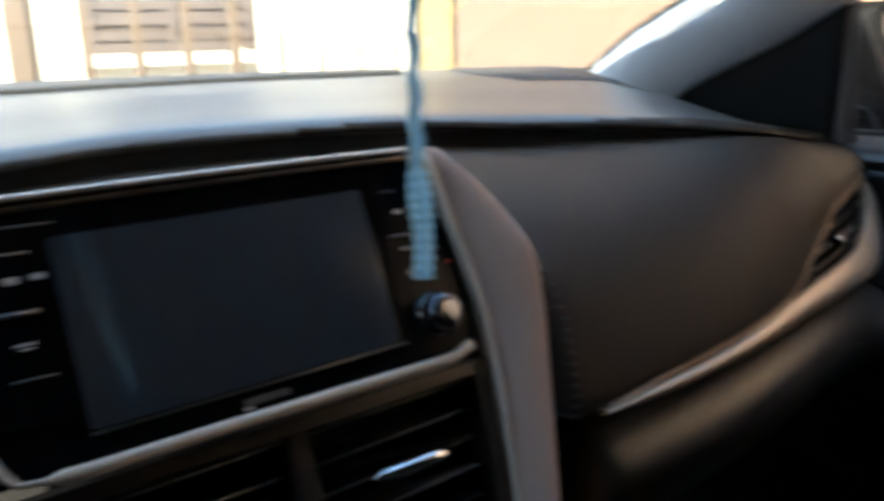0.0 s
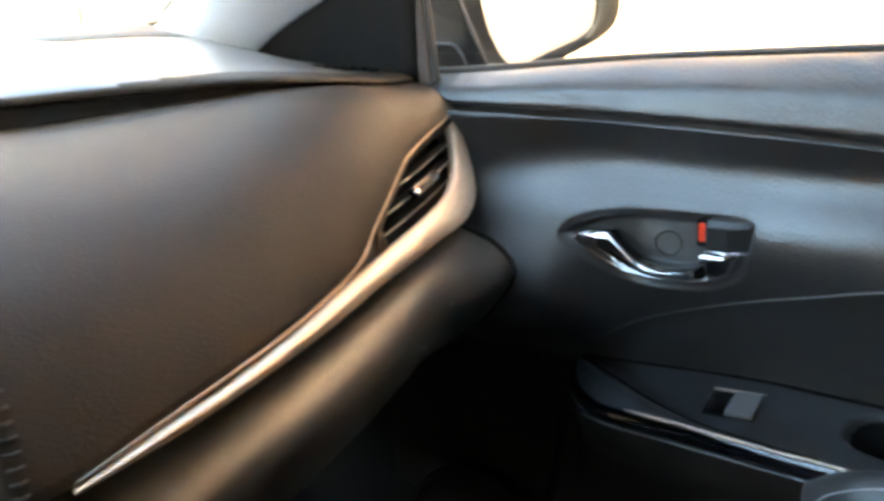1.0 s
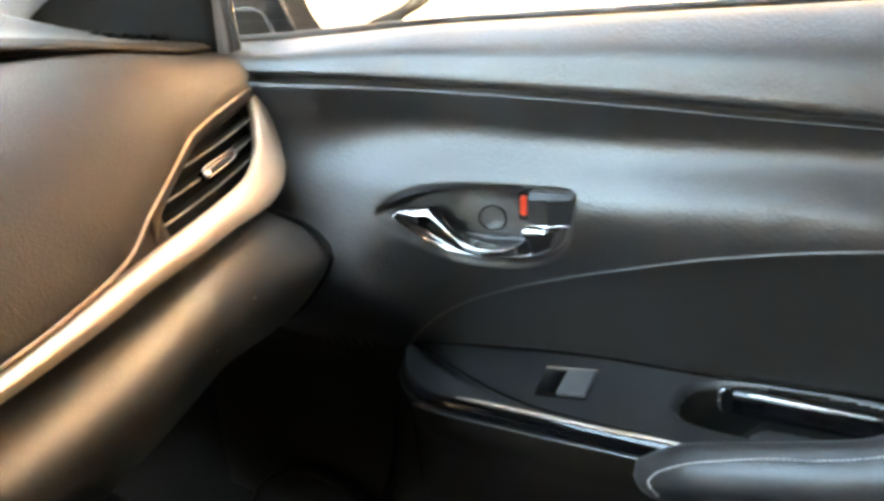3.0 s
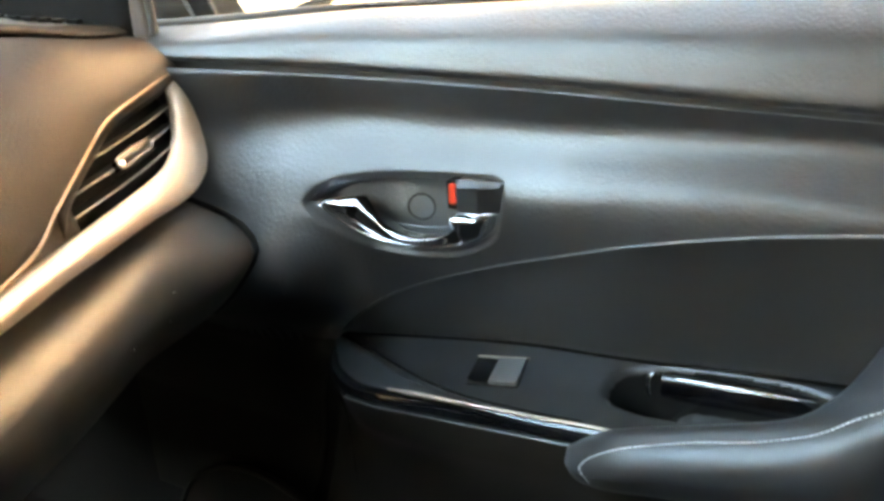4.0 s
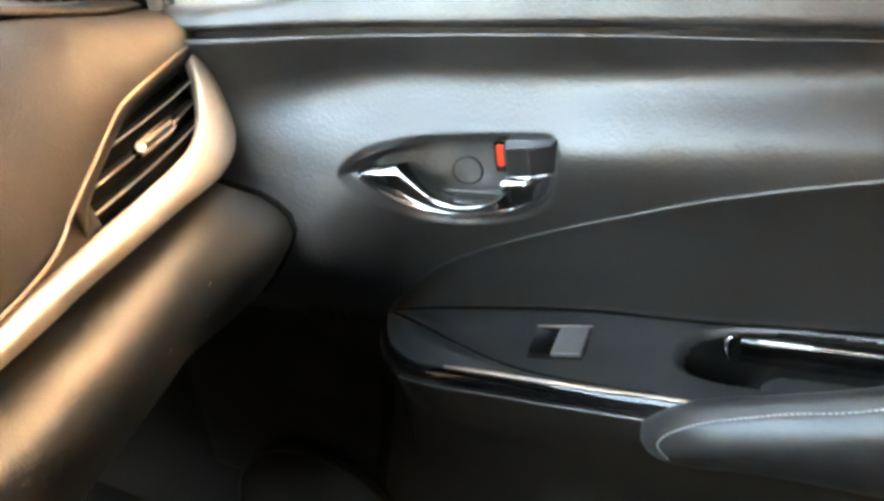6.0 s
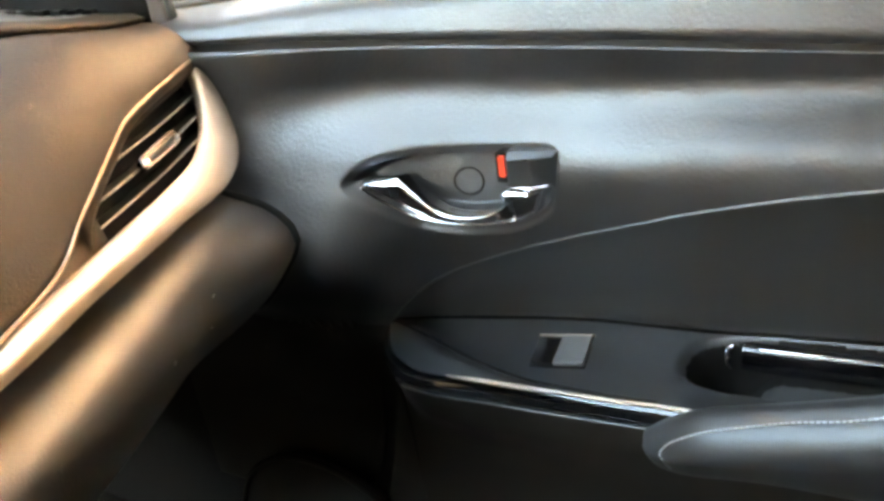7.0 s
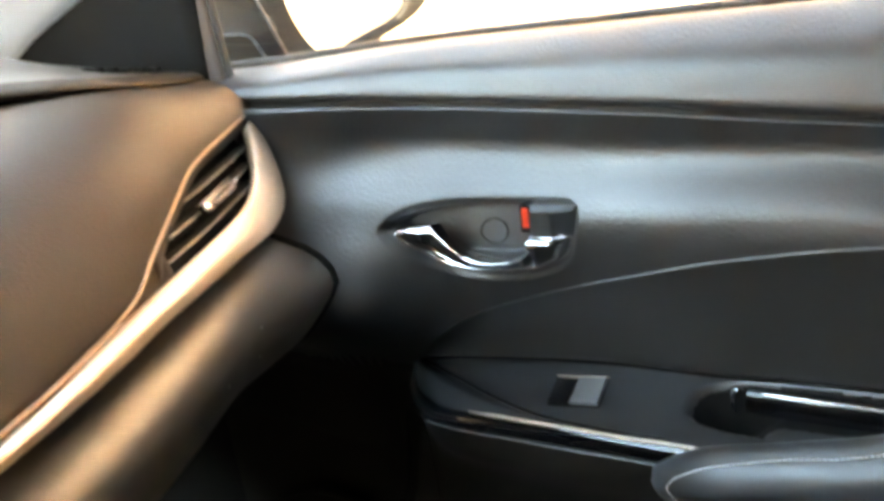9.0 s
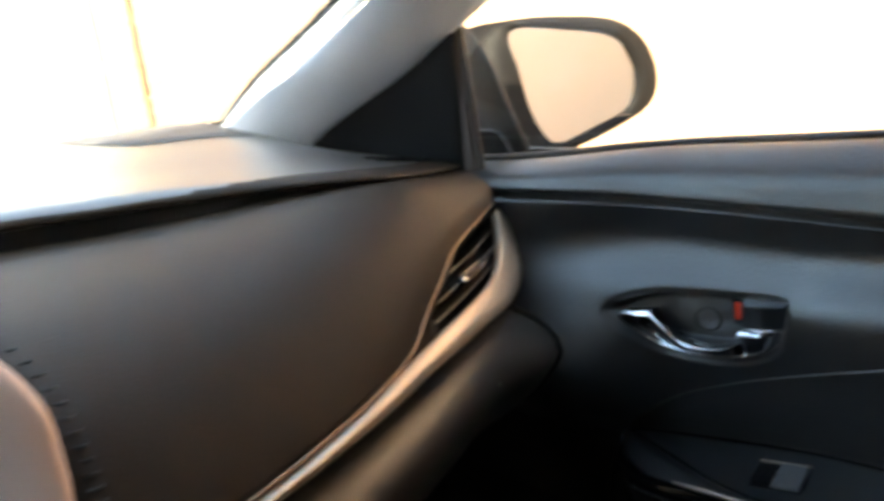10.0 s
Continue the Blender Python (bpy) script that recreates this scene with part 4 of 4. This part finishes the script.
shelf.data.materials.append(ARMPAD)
# pocket's deep end and rear wall coloured black as shade; the rest is lining
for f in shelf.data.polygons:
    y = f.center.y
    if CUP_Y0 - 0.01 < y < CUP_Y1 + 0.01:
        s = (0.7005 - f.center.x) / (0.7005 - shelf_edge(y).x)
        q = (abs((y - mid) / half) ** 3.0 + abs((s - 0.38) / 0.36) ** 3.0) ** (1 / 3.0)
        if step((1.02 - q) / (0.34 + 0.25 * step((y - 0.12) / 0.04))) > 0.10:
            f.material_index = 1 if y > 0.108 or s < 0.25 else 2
part("shelf_seam", tube([V(curve(y, FOOT_X) - 0.0005, y, curve(y, SHELF_Z) + 0.0006) for y in np.linspace(0.381, -0.3, 70)], 0.0013, 6), BLACK, door, "dark seam above the switch panel")
part("trim_seam", tube([p + V(0, 0, 0.0004) for p in SHELF[:42]], 0.0012, 6), BLACK, door, "dark seam of the trim")

SB, SWU, SWV = V(0.6695, 0.2405, 0.6885), V(0.12, -1, 0.10).normalized(), V(1, 0.12, 0.18).normalized()
SWN = SWU.cross(SWV).normalized()
sw = part("window_switch", prism(rounded(-0.0185, -0.0155, 0.0215, 0.0155, 0.001, 2), SB + SWN * 0.0016, SWU, SWV, SWN, -0.014), BLACK, door, "window switch in a black pocket", smooth=False)
part("switch_key", prism(rounded(-0.001, -0.0145, 0.021, 0.0145, 0.001, 2), SB, SWU, SWV, SWN, 0.0046), GREY, sw, "grey rocker key", smooth=False, bevel=0.001)
rows = [[SB + SWU * lerp(-0.018, -0.001, a) + SWV * v + SWN * (0.0044 - 0.0024 * math.sin(math.pi * a * 0.8)) for v in (-0.013, -0.005, 0.005, 0.013)] for a in np.linspace(0, 1, 8)]
part("finger_dip", sheet(rows), PIANO, sw, "gloss finger dip")
part("switch_rim", tube([SB + SWU * u + SWV * 0.0158 + SWN * 0.0030 for u in np.linspace(-0.019, 0.022, 6)], 0.0008, 6), SILVER, sw, "thin bright rim")

pull = part("pull_handle", sheet([[V(x, y, z + 0.055 * (0.116 - y)) for x, z in ((0.716, 0.7035), (0.700, 0.7045), (0.6915, 0.7040), (0.6900, 0.7020))] + [V(x, y, z) for x, z in ((0.6895, 0.693), (0.6905, 0.687), (0.695, 0.6845), (0.716, 0.683))] for y in np.linspace(0.122, 0.0225, 26)], around=True), PIANO, door, "black pull bar across the pocket")
bar = spline([(0.6905, 0.1125, 0.7040), (0.6903, 0.07, 0.7063), (0.6900, 0.030, 0.7083), (0.6895, 0.0235, 0.7085), (0.6885, 0.0215, 0.7060), (0.6880, 0.0225, 0.7010), (0.6885, 0.0265, 0.6945), (0.6890, 0.0310, 0.6895)], 44)
part("pull_edge", tube(bar, lambda s: 0.0008 - 0.0003 * s, 8), CHROME, pull, "chrome edge of the pull bar")
bm = bmesh.new()
lid(bm, [V(0.6896, 0.0208, 0.7090), V(0.6896, 0.0345, 0.7083), V(0.6880, 0.0225, 0.7040)])
part("pull_tip", bm, CHROME, pull, "bright chrome tip", thick=0.0012, smooth=False)
# bright crescent built for the highlight at the pull bar's end
ring = [V(0.6880, 0.1262 + 0.0050 * math.cos(a), 0.6965 + 0.0095 * math.sin(a)) for a in np.linspace(-1.3, 1.5, 14)]
part("pull_glint", tube(ring, lambda s: 0.0014 * math.sin(math.pi * s) + 0.0004, 6), CHROME, pull, "small bright crescent drawn as a highlight")

# armrest pad
CROWN = [(-0.6, 0.81), (-0.3, 0.803), (-0.10, 0.800), (-0.05, 0.786), (-0.02, 0.770), (0.0, 0.752), (0.013, 0.743), (0.026, 0.7365), (0.039, 0.731), (0.068, 0.7215), (0.099, 0.7115), (0.133, 0.700), (0.149, 0.693), (0.16, 0.685), (0.172, 0.674)]
INNER = [(-0.1, 0.705), (-0.03, 0.702), (-0.01, 0.690), (0.008, 0.650), (0.03, 0.629), (0.17, 0.627)]


def pad_section(y):
    g = min(1.0, max(0.0, (0.167 - y) / 0.045))
    g = math.sqrt(1 - (1 - g) ** 2)
    t, xi = curve(y, CROWN), curve(y, INNER)
    c = V(0.630, y, 0.672)
    h = curve(y, [(-0.6, 0.14), (-0.05, 0.12), (0.03, 0.088), (0.09, 0.068), (0.13, 0.060), (0.172, 0.055)])
    prof = [(xi + 0.014, t - 0.035), (xi + 0.0085, t - 0.012), (xi + 0.001, t - 0.003), (0.5 * xi + 0.306, t - 0.0008), (0.614, t - 0.003), (0.6045, t - 0.0085), (0.5995, t - 0.016), (0.5975, t - 0.26 * h - 0.006), (0.6015, t - 0.48 * h), (0.612, t - 0.72 * h), (0.630, t - 0.90 * h), (0.65, t - 1.0 * h), (0.675, t - 1.03 * h)]
    return [c + (V(x, y, z) - c) * (0.12 + 0.88 * g) for x, z in prof]


rows = []
for y in list(np.linspace(0.167, 0.12, 24)[:-1]) + list(np.linspace(0.12, -0.1, 50)[:-1]) + list(np.linspace(-0.1, -0.6, 20)):
    rows.append(spline([(p.x, p.y, p.z) for p in pad_section(y)], 36))
bm = sheet(rows)
lid(bm, rows[0])
pad = part("armrest_pad", bm, ARMPAD, door, "grey-black padded armrest with pale stitching")
way = V(0.78, 0.30, -0.55).normalized()
bpy.context.view_layer.update()
run = []
for p in spline([(0.607, 0.1443, 0.6648), (0.607, 0.1506, 0.6724), (0.607, 0.1487, 0.6785), (0.607, 0.1415, 0.6859), (0.607, 0.1260, 0.6958), (0.607, 0.1097, 0.7029), (0.607, 0.0790, 0.7147), (0.607, 0.0506, 0.7231), (0.607, 0.0245, 0.7339), (0.607, 0.0101, 0.7425), (0.607, -0.012, 0.760), (0.607, -0.05, 0.783), (0.607, -0.15, 0.797)], 330):
    hit, place, normal, face = pad.ray_cast(p - way * 0.1, way)
    run.append(place - way * 0.0003 if hit else p)
bm = bmesh.new()
for i in range(0, 327, 3):
    tube([run[i], run[i + 1] - way * 0.0006, run[i + 2]], 0.00055, 5, bm)
part("stitching", bm, THREAD, pad, "pale stitch line", kind="stuff")

# lower part
rows = []
for y in np.linspace(0.66, -0.9, 86):
    if y < 0.388:
        k = min(range(60), key=lambda i: abs(UNDER[i].y - y)) if y > 0.06 else 59
        tx, tz = UNDER[k].x + 0.001, UNDER[k].z - 0.0005
    else:
        tz = curve(y, SEAM_Z) + 0.004
        tx = panel_x(y, tz) + 0.003
    fx = lerp(tx, 0.69, 0.5)
    prof = [(tx, tz), (tx + 0.004, tz - 0.012), (tx + 0.014, tz - 0.035), (fx + 0.01, min(0.59, tz - 0.05)), (0.684, min(0.54, tz - 0.09)), (0.686, min(0.45, tz - 0.13)), (0.69, min(0.31, tz - 0.16))]
    rows.append(spline([(a, y, c) for a, c in prof], 22))
part("lower_panel", sheet(rows), LOWER, door, "black lower door panel")
part("lower_seam", tube(spline([(0.6755, 0.404, 0.640), (0.683, 0.399, 0.60), (0.6845, 0.397, 0.53), (0.687, 0.395, 0.40)], 24), 0.0010, 6), LOWER, door, "faint moulded line")
rim = [V(0.674, 0.52 + 0.125 * math.cos(a), 0.380 + 0.125 * math.sin(a)) for a in np.linspace(0, 2 * math.pi, 60)]
sp = part("speaker_grille", prism([(0.125 * math.cos(a), 0.125 * math.sin(a)) for a in np.linspace(0, 2 * math.pi, 48)[:-1]], V(0.686, 0.52, 0.380), Y, Z, X, -0.008), LOWER, door, "black round speaker grille")
part("speaker_rim", tube(rim, 0.003, 8, up=X), LOWER, sp, "moulded black rim")
part("outer_skin", box(0.765, -0.9, 0.26, 0.775, 0.99, 0.935), PAINT, door, "dark outer door skin", smooth=False)
pane = part("window_pane", sheet([[V(0.716 - 0.10 * (k / 8) ** 1.4, y, lerp(curve(y, SILL_Z) - 0.02, 1.33, k / 8)) for k in range(9)] for y in np.linspace(0.66, -0.9, 10)]), GLASS, door, "clear raised side window", thick=0.0035, smooth=False)
pane.visible_shadow = False

# inner handle
handle = part("inner_handle", bmesh.new(), SMOOTH, door, "chrome inner door handle in its hollow")
TOPC = [(0.3594, 0.8206), (0.3575, 0.8230), (0.3469, 0.8236), (0.3374, 0.8243), (0.3349, 0.8224), (0.3275, 0.8153), (0.3198, 0.8081), (0.3116, 0.8019), (0.2994, 0.7988), (0.2869, 0.7991), (0.2738, 0.8020), (0.2623, 0.8073), (0.2585, 0.8116)]
MIDC = [(0.3567, 0.8218), (0.3550, 0.8225), (0.3449, 0.8202), (0.3355, 0.8200), (0.3317, 0.8176), (0.3229, 0.8096), (0.3121, 0.8012), (0.3032, 0.7975), (0.2892, 0.7971), (0.2730, 0.8002), (0.2615, 0.8062), (0.2556, 0.8117)]
LOWC = [(0.3604, 0.8194), (0.3560, 0.8125), (0.3491, 0.8052), (0.3380, 0.7979), (0.3245, 0.7925), (0.3094, 0.7903), (0.2936, 0.7902), (0.2775, 0.7920), (0.2614, 0.7952), (0.2542, 0.7978)]


def lever_x(y):
    return panel_x(y, 0.81) + curve(y, [(0.25, -0.008), (0.29, -0.0055), (0.33, -0.0035), (0.36, -0.003), (0.376, -0.002)])


tc, mc, lc = (spline([(0, y, z) for y, z in q], 64) for q in (TOPC, MIDC, LOWC))
rows = []
for i, (a, m, b) in enumerate(zip(tc, mc, lc)):
    s = i / 63
    x = lever_x(m.y)
    rise = min(1.0, 6 * s + 0.25)
    row = [V(x + 0.016, a.y, a.z - 0.002), V(x + 0.0048 * rise, a.y, a.z)]
    row += [V(x + d * rise, lerp(a.y, m.y, k), lerp(a.z, m.z, k)) for k, d in ((0.1, 0.0028), (0.25, 0.0016), (0.45, 0.0007), (0.75, 0.0001))]
    row += [V(x - 0.0004, m.y, m.z), V(x + 0.0002, lerp(m.y, b.y, 0.12), lerp(m.z, b.z, 0.12))]
    row += [V(x + 0.0055 * k * rise, lerp(m.y, b.y, k), lerp(m.z, b.z, k)) for k in (0.35, 0.6, 0.8)]
    row += [V(x + 0.0055 * rise, lerp(m.y, b.y, 0.93), lerp(m.z, b.z, 0.93)), V(x + 0.0068 * rise, b.y, b.z), V(x + 0.018, b.y, b.z + 0.001)]
    rows.append(row)
lever = part("lever", sheet(rows), CHROME, handle, "curved chrome lever")
part("lever_rim", tube([V(lever_x(p.y) + 0.0055 * min(1.0, i / 10 + 0.25), p.y, p.z + 0.0004) for i, p in enumerate(lc)], 0.0008, 8), CHROME, lever, "bright rolled lower rim")
rows = []
for s in np.linspace(0, 1, 12):
    t, b = V(0, lerp(0.2612, 0.2262, s), lerp(0.8165, 0.8208, s)), V(0, lerp(0.2580, 0.2268, s), curve(s, [(0, 0.7952), (0.2, 0.7975), (0.5, 0.8020), (0.75, 0.8075), (0.9, 0.8135), (1, 0.819)]))
    x = 0.6465 + (0.016 * step((s - 0.5) / 0.5) if s > 0.5 else 0.0) + 0.002 * (1 - s)
    rows.append([V(x + 0.018, t.y, t.z)] + [V(x + 0.005 * k * k, lerp(t.y, b.y, k), lerp(t.z, b.z, k)) for k in (0, 0.2, 0.4, 0.6, 0.8, 1)] + [V(x + 0.02, b.y, b.z + 0.001)])
part("lever_root", sheet(rows), CHROME, lever, "broad chrome root of the lever", thick=0.0008)


def knob_ring(x, y0, y1, z0, z1, back):
    """An upright outline of the lock slider; its rear side falls back by back."""
    return [V(x, y0, z0), V(x, y0, z1), V(x + back, y1, z1), V(x + back, y1, z0)]


bm = sheet([knob_ring(0.668, 0.2548, 0.2225, 0.8235, 0.8455, 0.0), knob_ring(0.6500, 0.2545, 0.2228, 0.8235, 0.8445, 0.006), knob_ring(0.6448, 0.2530, 0.2255, 0.8238, 0.8405, 0.009)], around=True)
lid(bm, [V(0.6448, 0.2530, 0.8238), V(0.6448, 0.2530, 0.8405), V(0.6448, 0.2375, 0.8405), V(0.6448, 0.2375, 0.8238)])
lid(bm, [V(0.6448, 0.2375, 0.8238), V(0.6448, 0.2375, 0.8405), V(0.6538, 0.2255, 0.8405), V(0.6538, 0.2255, 0.8238)])
bmesh.ops.remove_doubles(bm, verts=bm.verts, dist=1e-5)
lock = part("lock_knob", bm, KNOB, handle, "black lock slider with bevelled top", smooth=False, bevel=0.0008)
foot = [V(0.6440, 0.2545, 0.8228), V(0.6440, 0.2375, 0.8228), V(0.6520, 0.2240, 0.8236)]
part("lock_edge", tube(foot, 0.0010, 6), CHROME, lock, "chrome line under the lock")
part("lock_mark", prism(rounded(-0.0023, -0.0068, 0.0023, 0.0068, 0.0010, 3), V(0.6470, 0.2576, 0.8352), V(0, -1, 0), Z, X, 0.003), RED, handle, "red unlocked marking", smooth=False)
part("mark_pocket", prism(rounded(-0.0042, -0.0112, 0.0040, 0.0088, 0.001, 3), V(0.6490, 0.2582, 0.8352), V(0, -1, 0), Z, X, 0.026), BLACK, handle, "black pocket behind the marking", smooth=False)
ring = []
for a in np.linspace(0, 2 * math.pi, 40):
    y, z = 0.3025 + 0.0108 * math.cos(a), 0.8102 + 0.0093 * math.sin(a)
    ring.append(V(panel_x(y, z) + cup_depth(y, z) - 0.0009, y, z))
part("screw_cover", tube(ring, 0.0007, 6, up=X), BLACK, handle, "round screw cover outline")

# ---- door mirror ----
mirror = thing("door_mirror", (0.70, 0.50, 0.94), "dark door mirror outside the side window", "mirror")
MC, MU, MV, MN = V(0.955, 0.639, 0.985), V(math.cos(radians(20)), -math.sin(radians(20)), 0), Z, V(-math.sin(radians(20)), -math.cos(radians(20)), 0)
G2 = [(-0.070, 0.060), (-0.01, 0.055), (0.046, 0.042), (0.066, 0.018), (0.071, -0.004), (0.060, -0.033), (0.012, -0.049), (-0.022, -0.0575), (-0.040, -0.050), (-0.056, -0.018), (-0.064, 0.02)]
H2 = [(-0.108, 0.062), (-0.07, 0.071), (-0.01, 0.069), (0.055, 0.058), (0.090, 0.030), (0.101, -0.010), (0.084, -0.038), (0.022, -0.060), (-0.03, -0.070), (-0.085, -0.074), (-0.118, -0.062), (-0.122, 0.0)]
g2, h2 = spline([(u * 1.25, v * 1.25, 0) for u, v in G2], 64, True), spline([(u * 1.25, v * 1.25, 0) for u, v in H2], 64, True)


def from_top_left(ring):
    k = min(range(len(ring)), key=lambda i: (ring[i] - V(-0.12, 0.09, 0)).length)
    return ring[k:] + ring[:k]


g2, h2 = from_top_left(g2), from_top_left(h2)


def mp(p, n, k=1.0, sh=0.0):
    return MC + MU * (p.x * k + sh) + MV * p.y * k + MN * n


def slant(q):
    """The inboard cheek falls back towards the door."""
    return 0.055 * step((-0.085 - q.x) / 0.06)


rows = [[mp(p, -0.006) for p in g2], [mp(p, 0.001, 1.03) for p in g2], [mp(q, 0.002 - slant(q), 0.97) for q in h2], [mp(q, -0.006 - slant(q)) for q in h2], [mp(q, -0.04 - slant(q) * 0.6, 0.99) for q in h2],
        [mp(q, -0.075, 0.88, -0.004) for q in h2], [mp(q, -0.10, 0.62, -0.01) for q in h2], [mp(q, -0.11, 0.2, -0.015) for q in h2]]
part("housing", sheet(rows, around=True), PAINT, mirror, "dark brown-black mirror housing")
bm = bmesh.new()
lid(bm, [mp(p, -0.004, 1.0) for p in g2])
part("glass", bm, MIRROR, mirror, "silvered mirror glass", smooth=False)
part("stalk", tube(spline([(0.745, 0.62, 0.935), (0.80, 0.66, 0.94), (0.86, 0.69, 0.95)], 10), 0.022, 10), PAINT, mirror, "mirror foot")
sail = part("sail_plate", sheet([[V(0.735 + 0.003 * math.sin(math.pi * k / 6), y, lerp(0.925, curve(y, [(0.535, 0.945), (0.555, 0.985), (0.58, 1.04), (0.62, 1.08), (0.70, 1.13)]), k / 6)) for k in range(7)] for y in np.linspace(0.70, 0.535, 14)]), LOWER, mirror, "black triangular mounting plate", thick=0.004)
part("plate_foot", prism([(0.05, -0.02), (-0.027, -0.02), (-0.022, -0.012), (-0.014, 0.002), (-0.008, 0.009), (0.0, 0.011), (0.05, 0.011)], V(0.727, 0.575, 0.950), V(0, 1, 0), Z, X, 0.006), LOWER, sail, "raised lower block of the plate", smooth=False, bevel=0.002)
part("plate_line", tube([V(0.726, y, 0.9618) for y in np.linspace(0.617, 0.573, 6)], 0.0008, 6), GREY, sail, "fine light line")
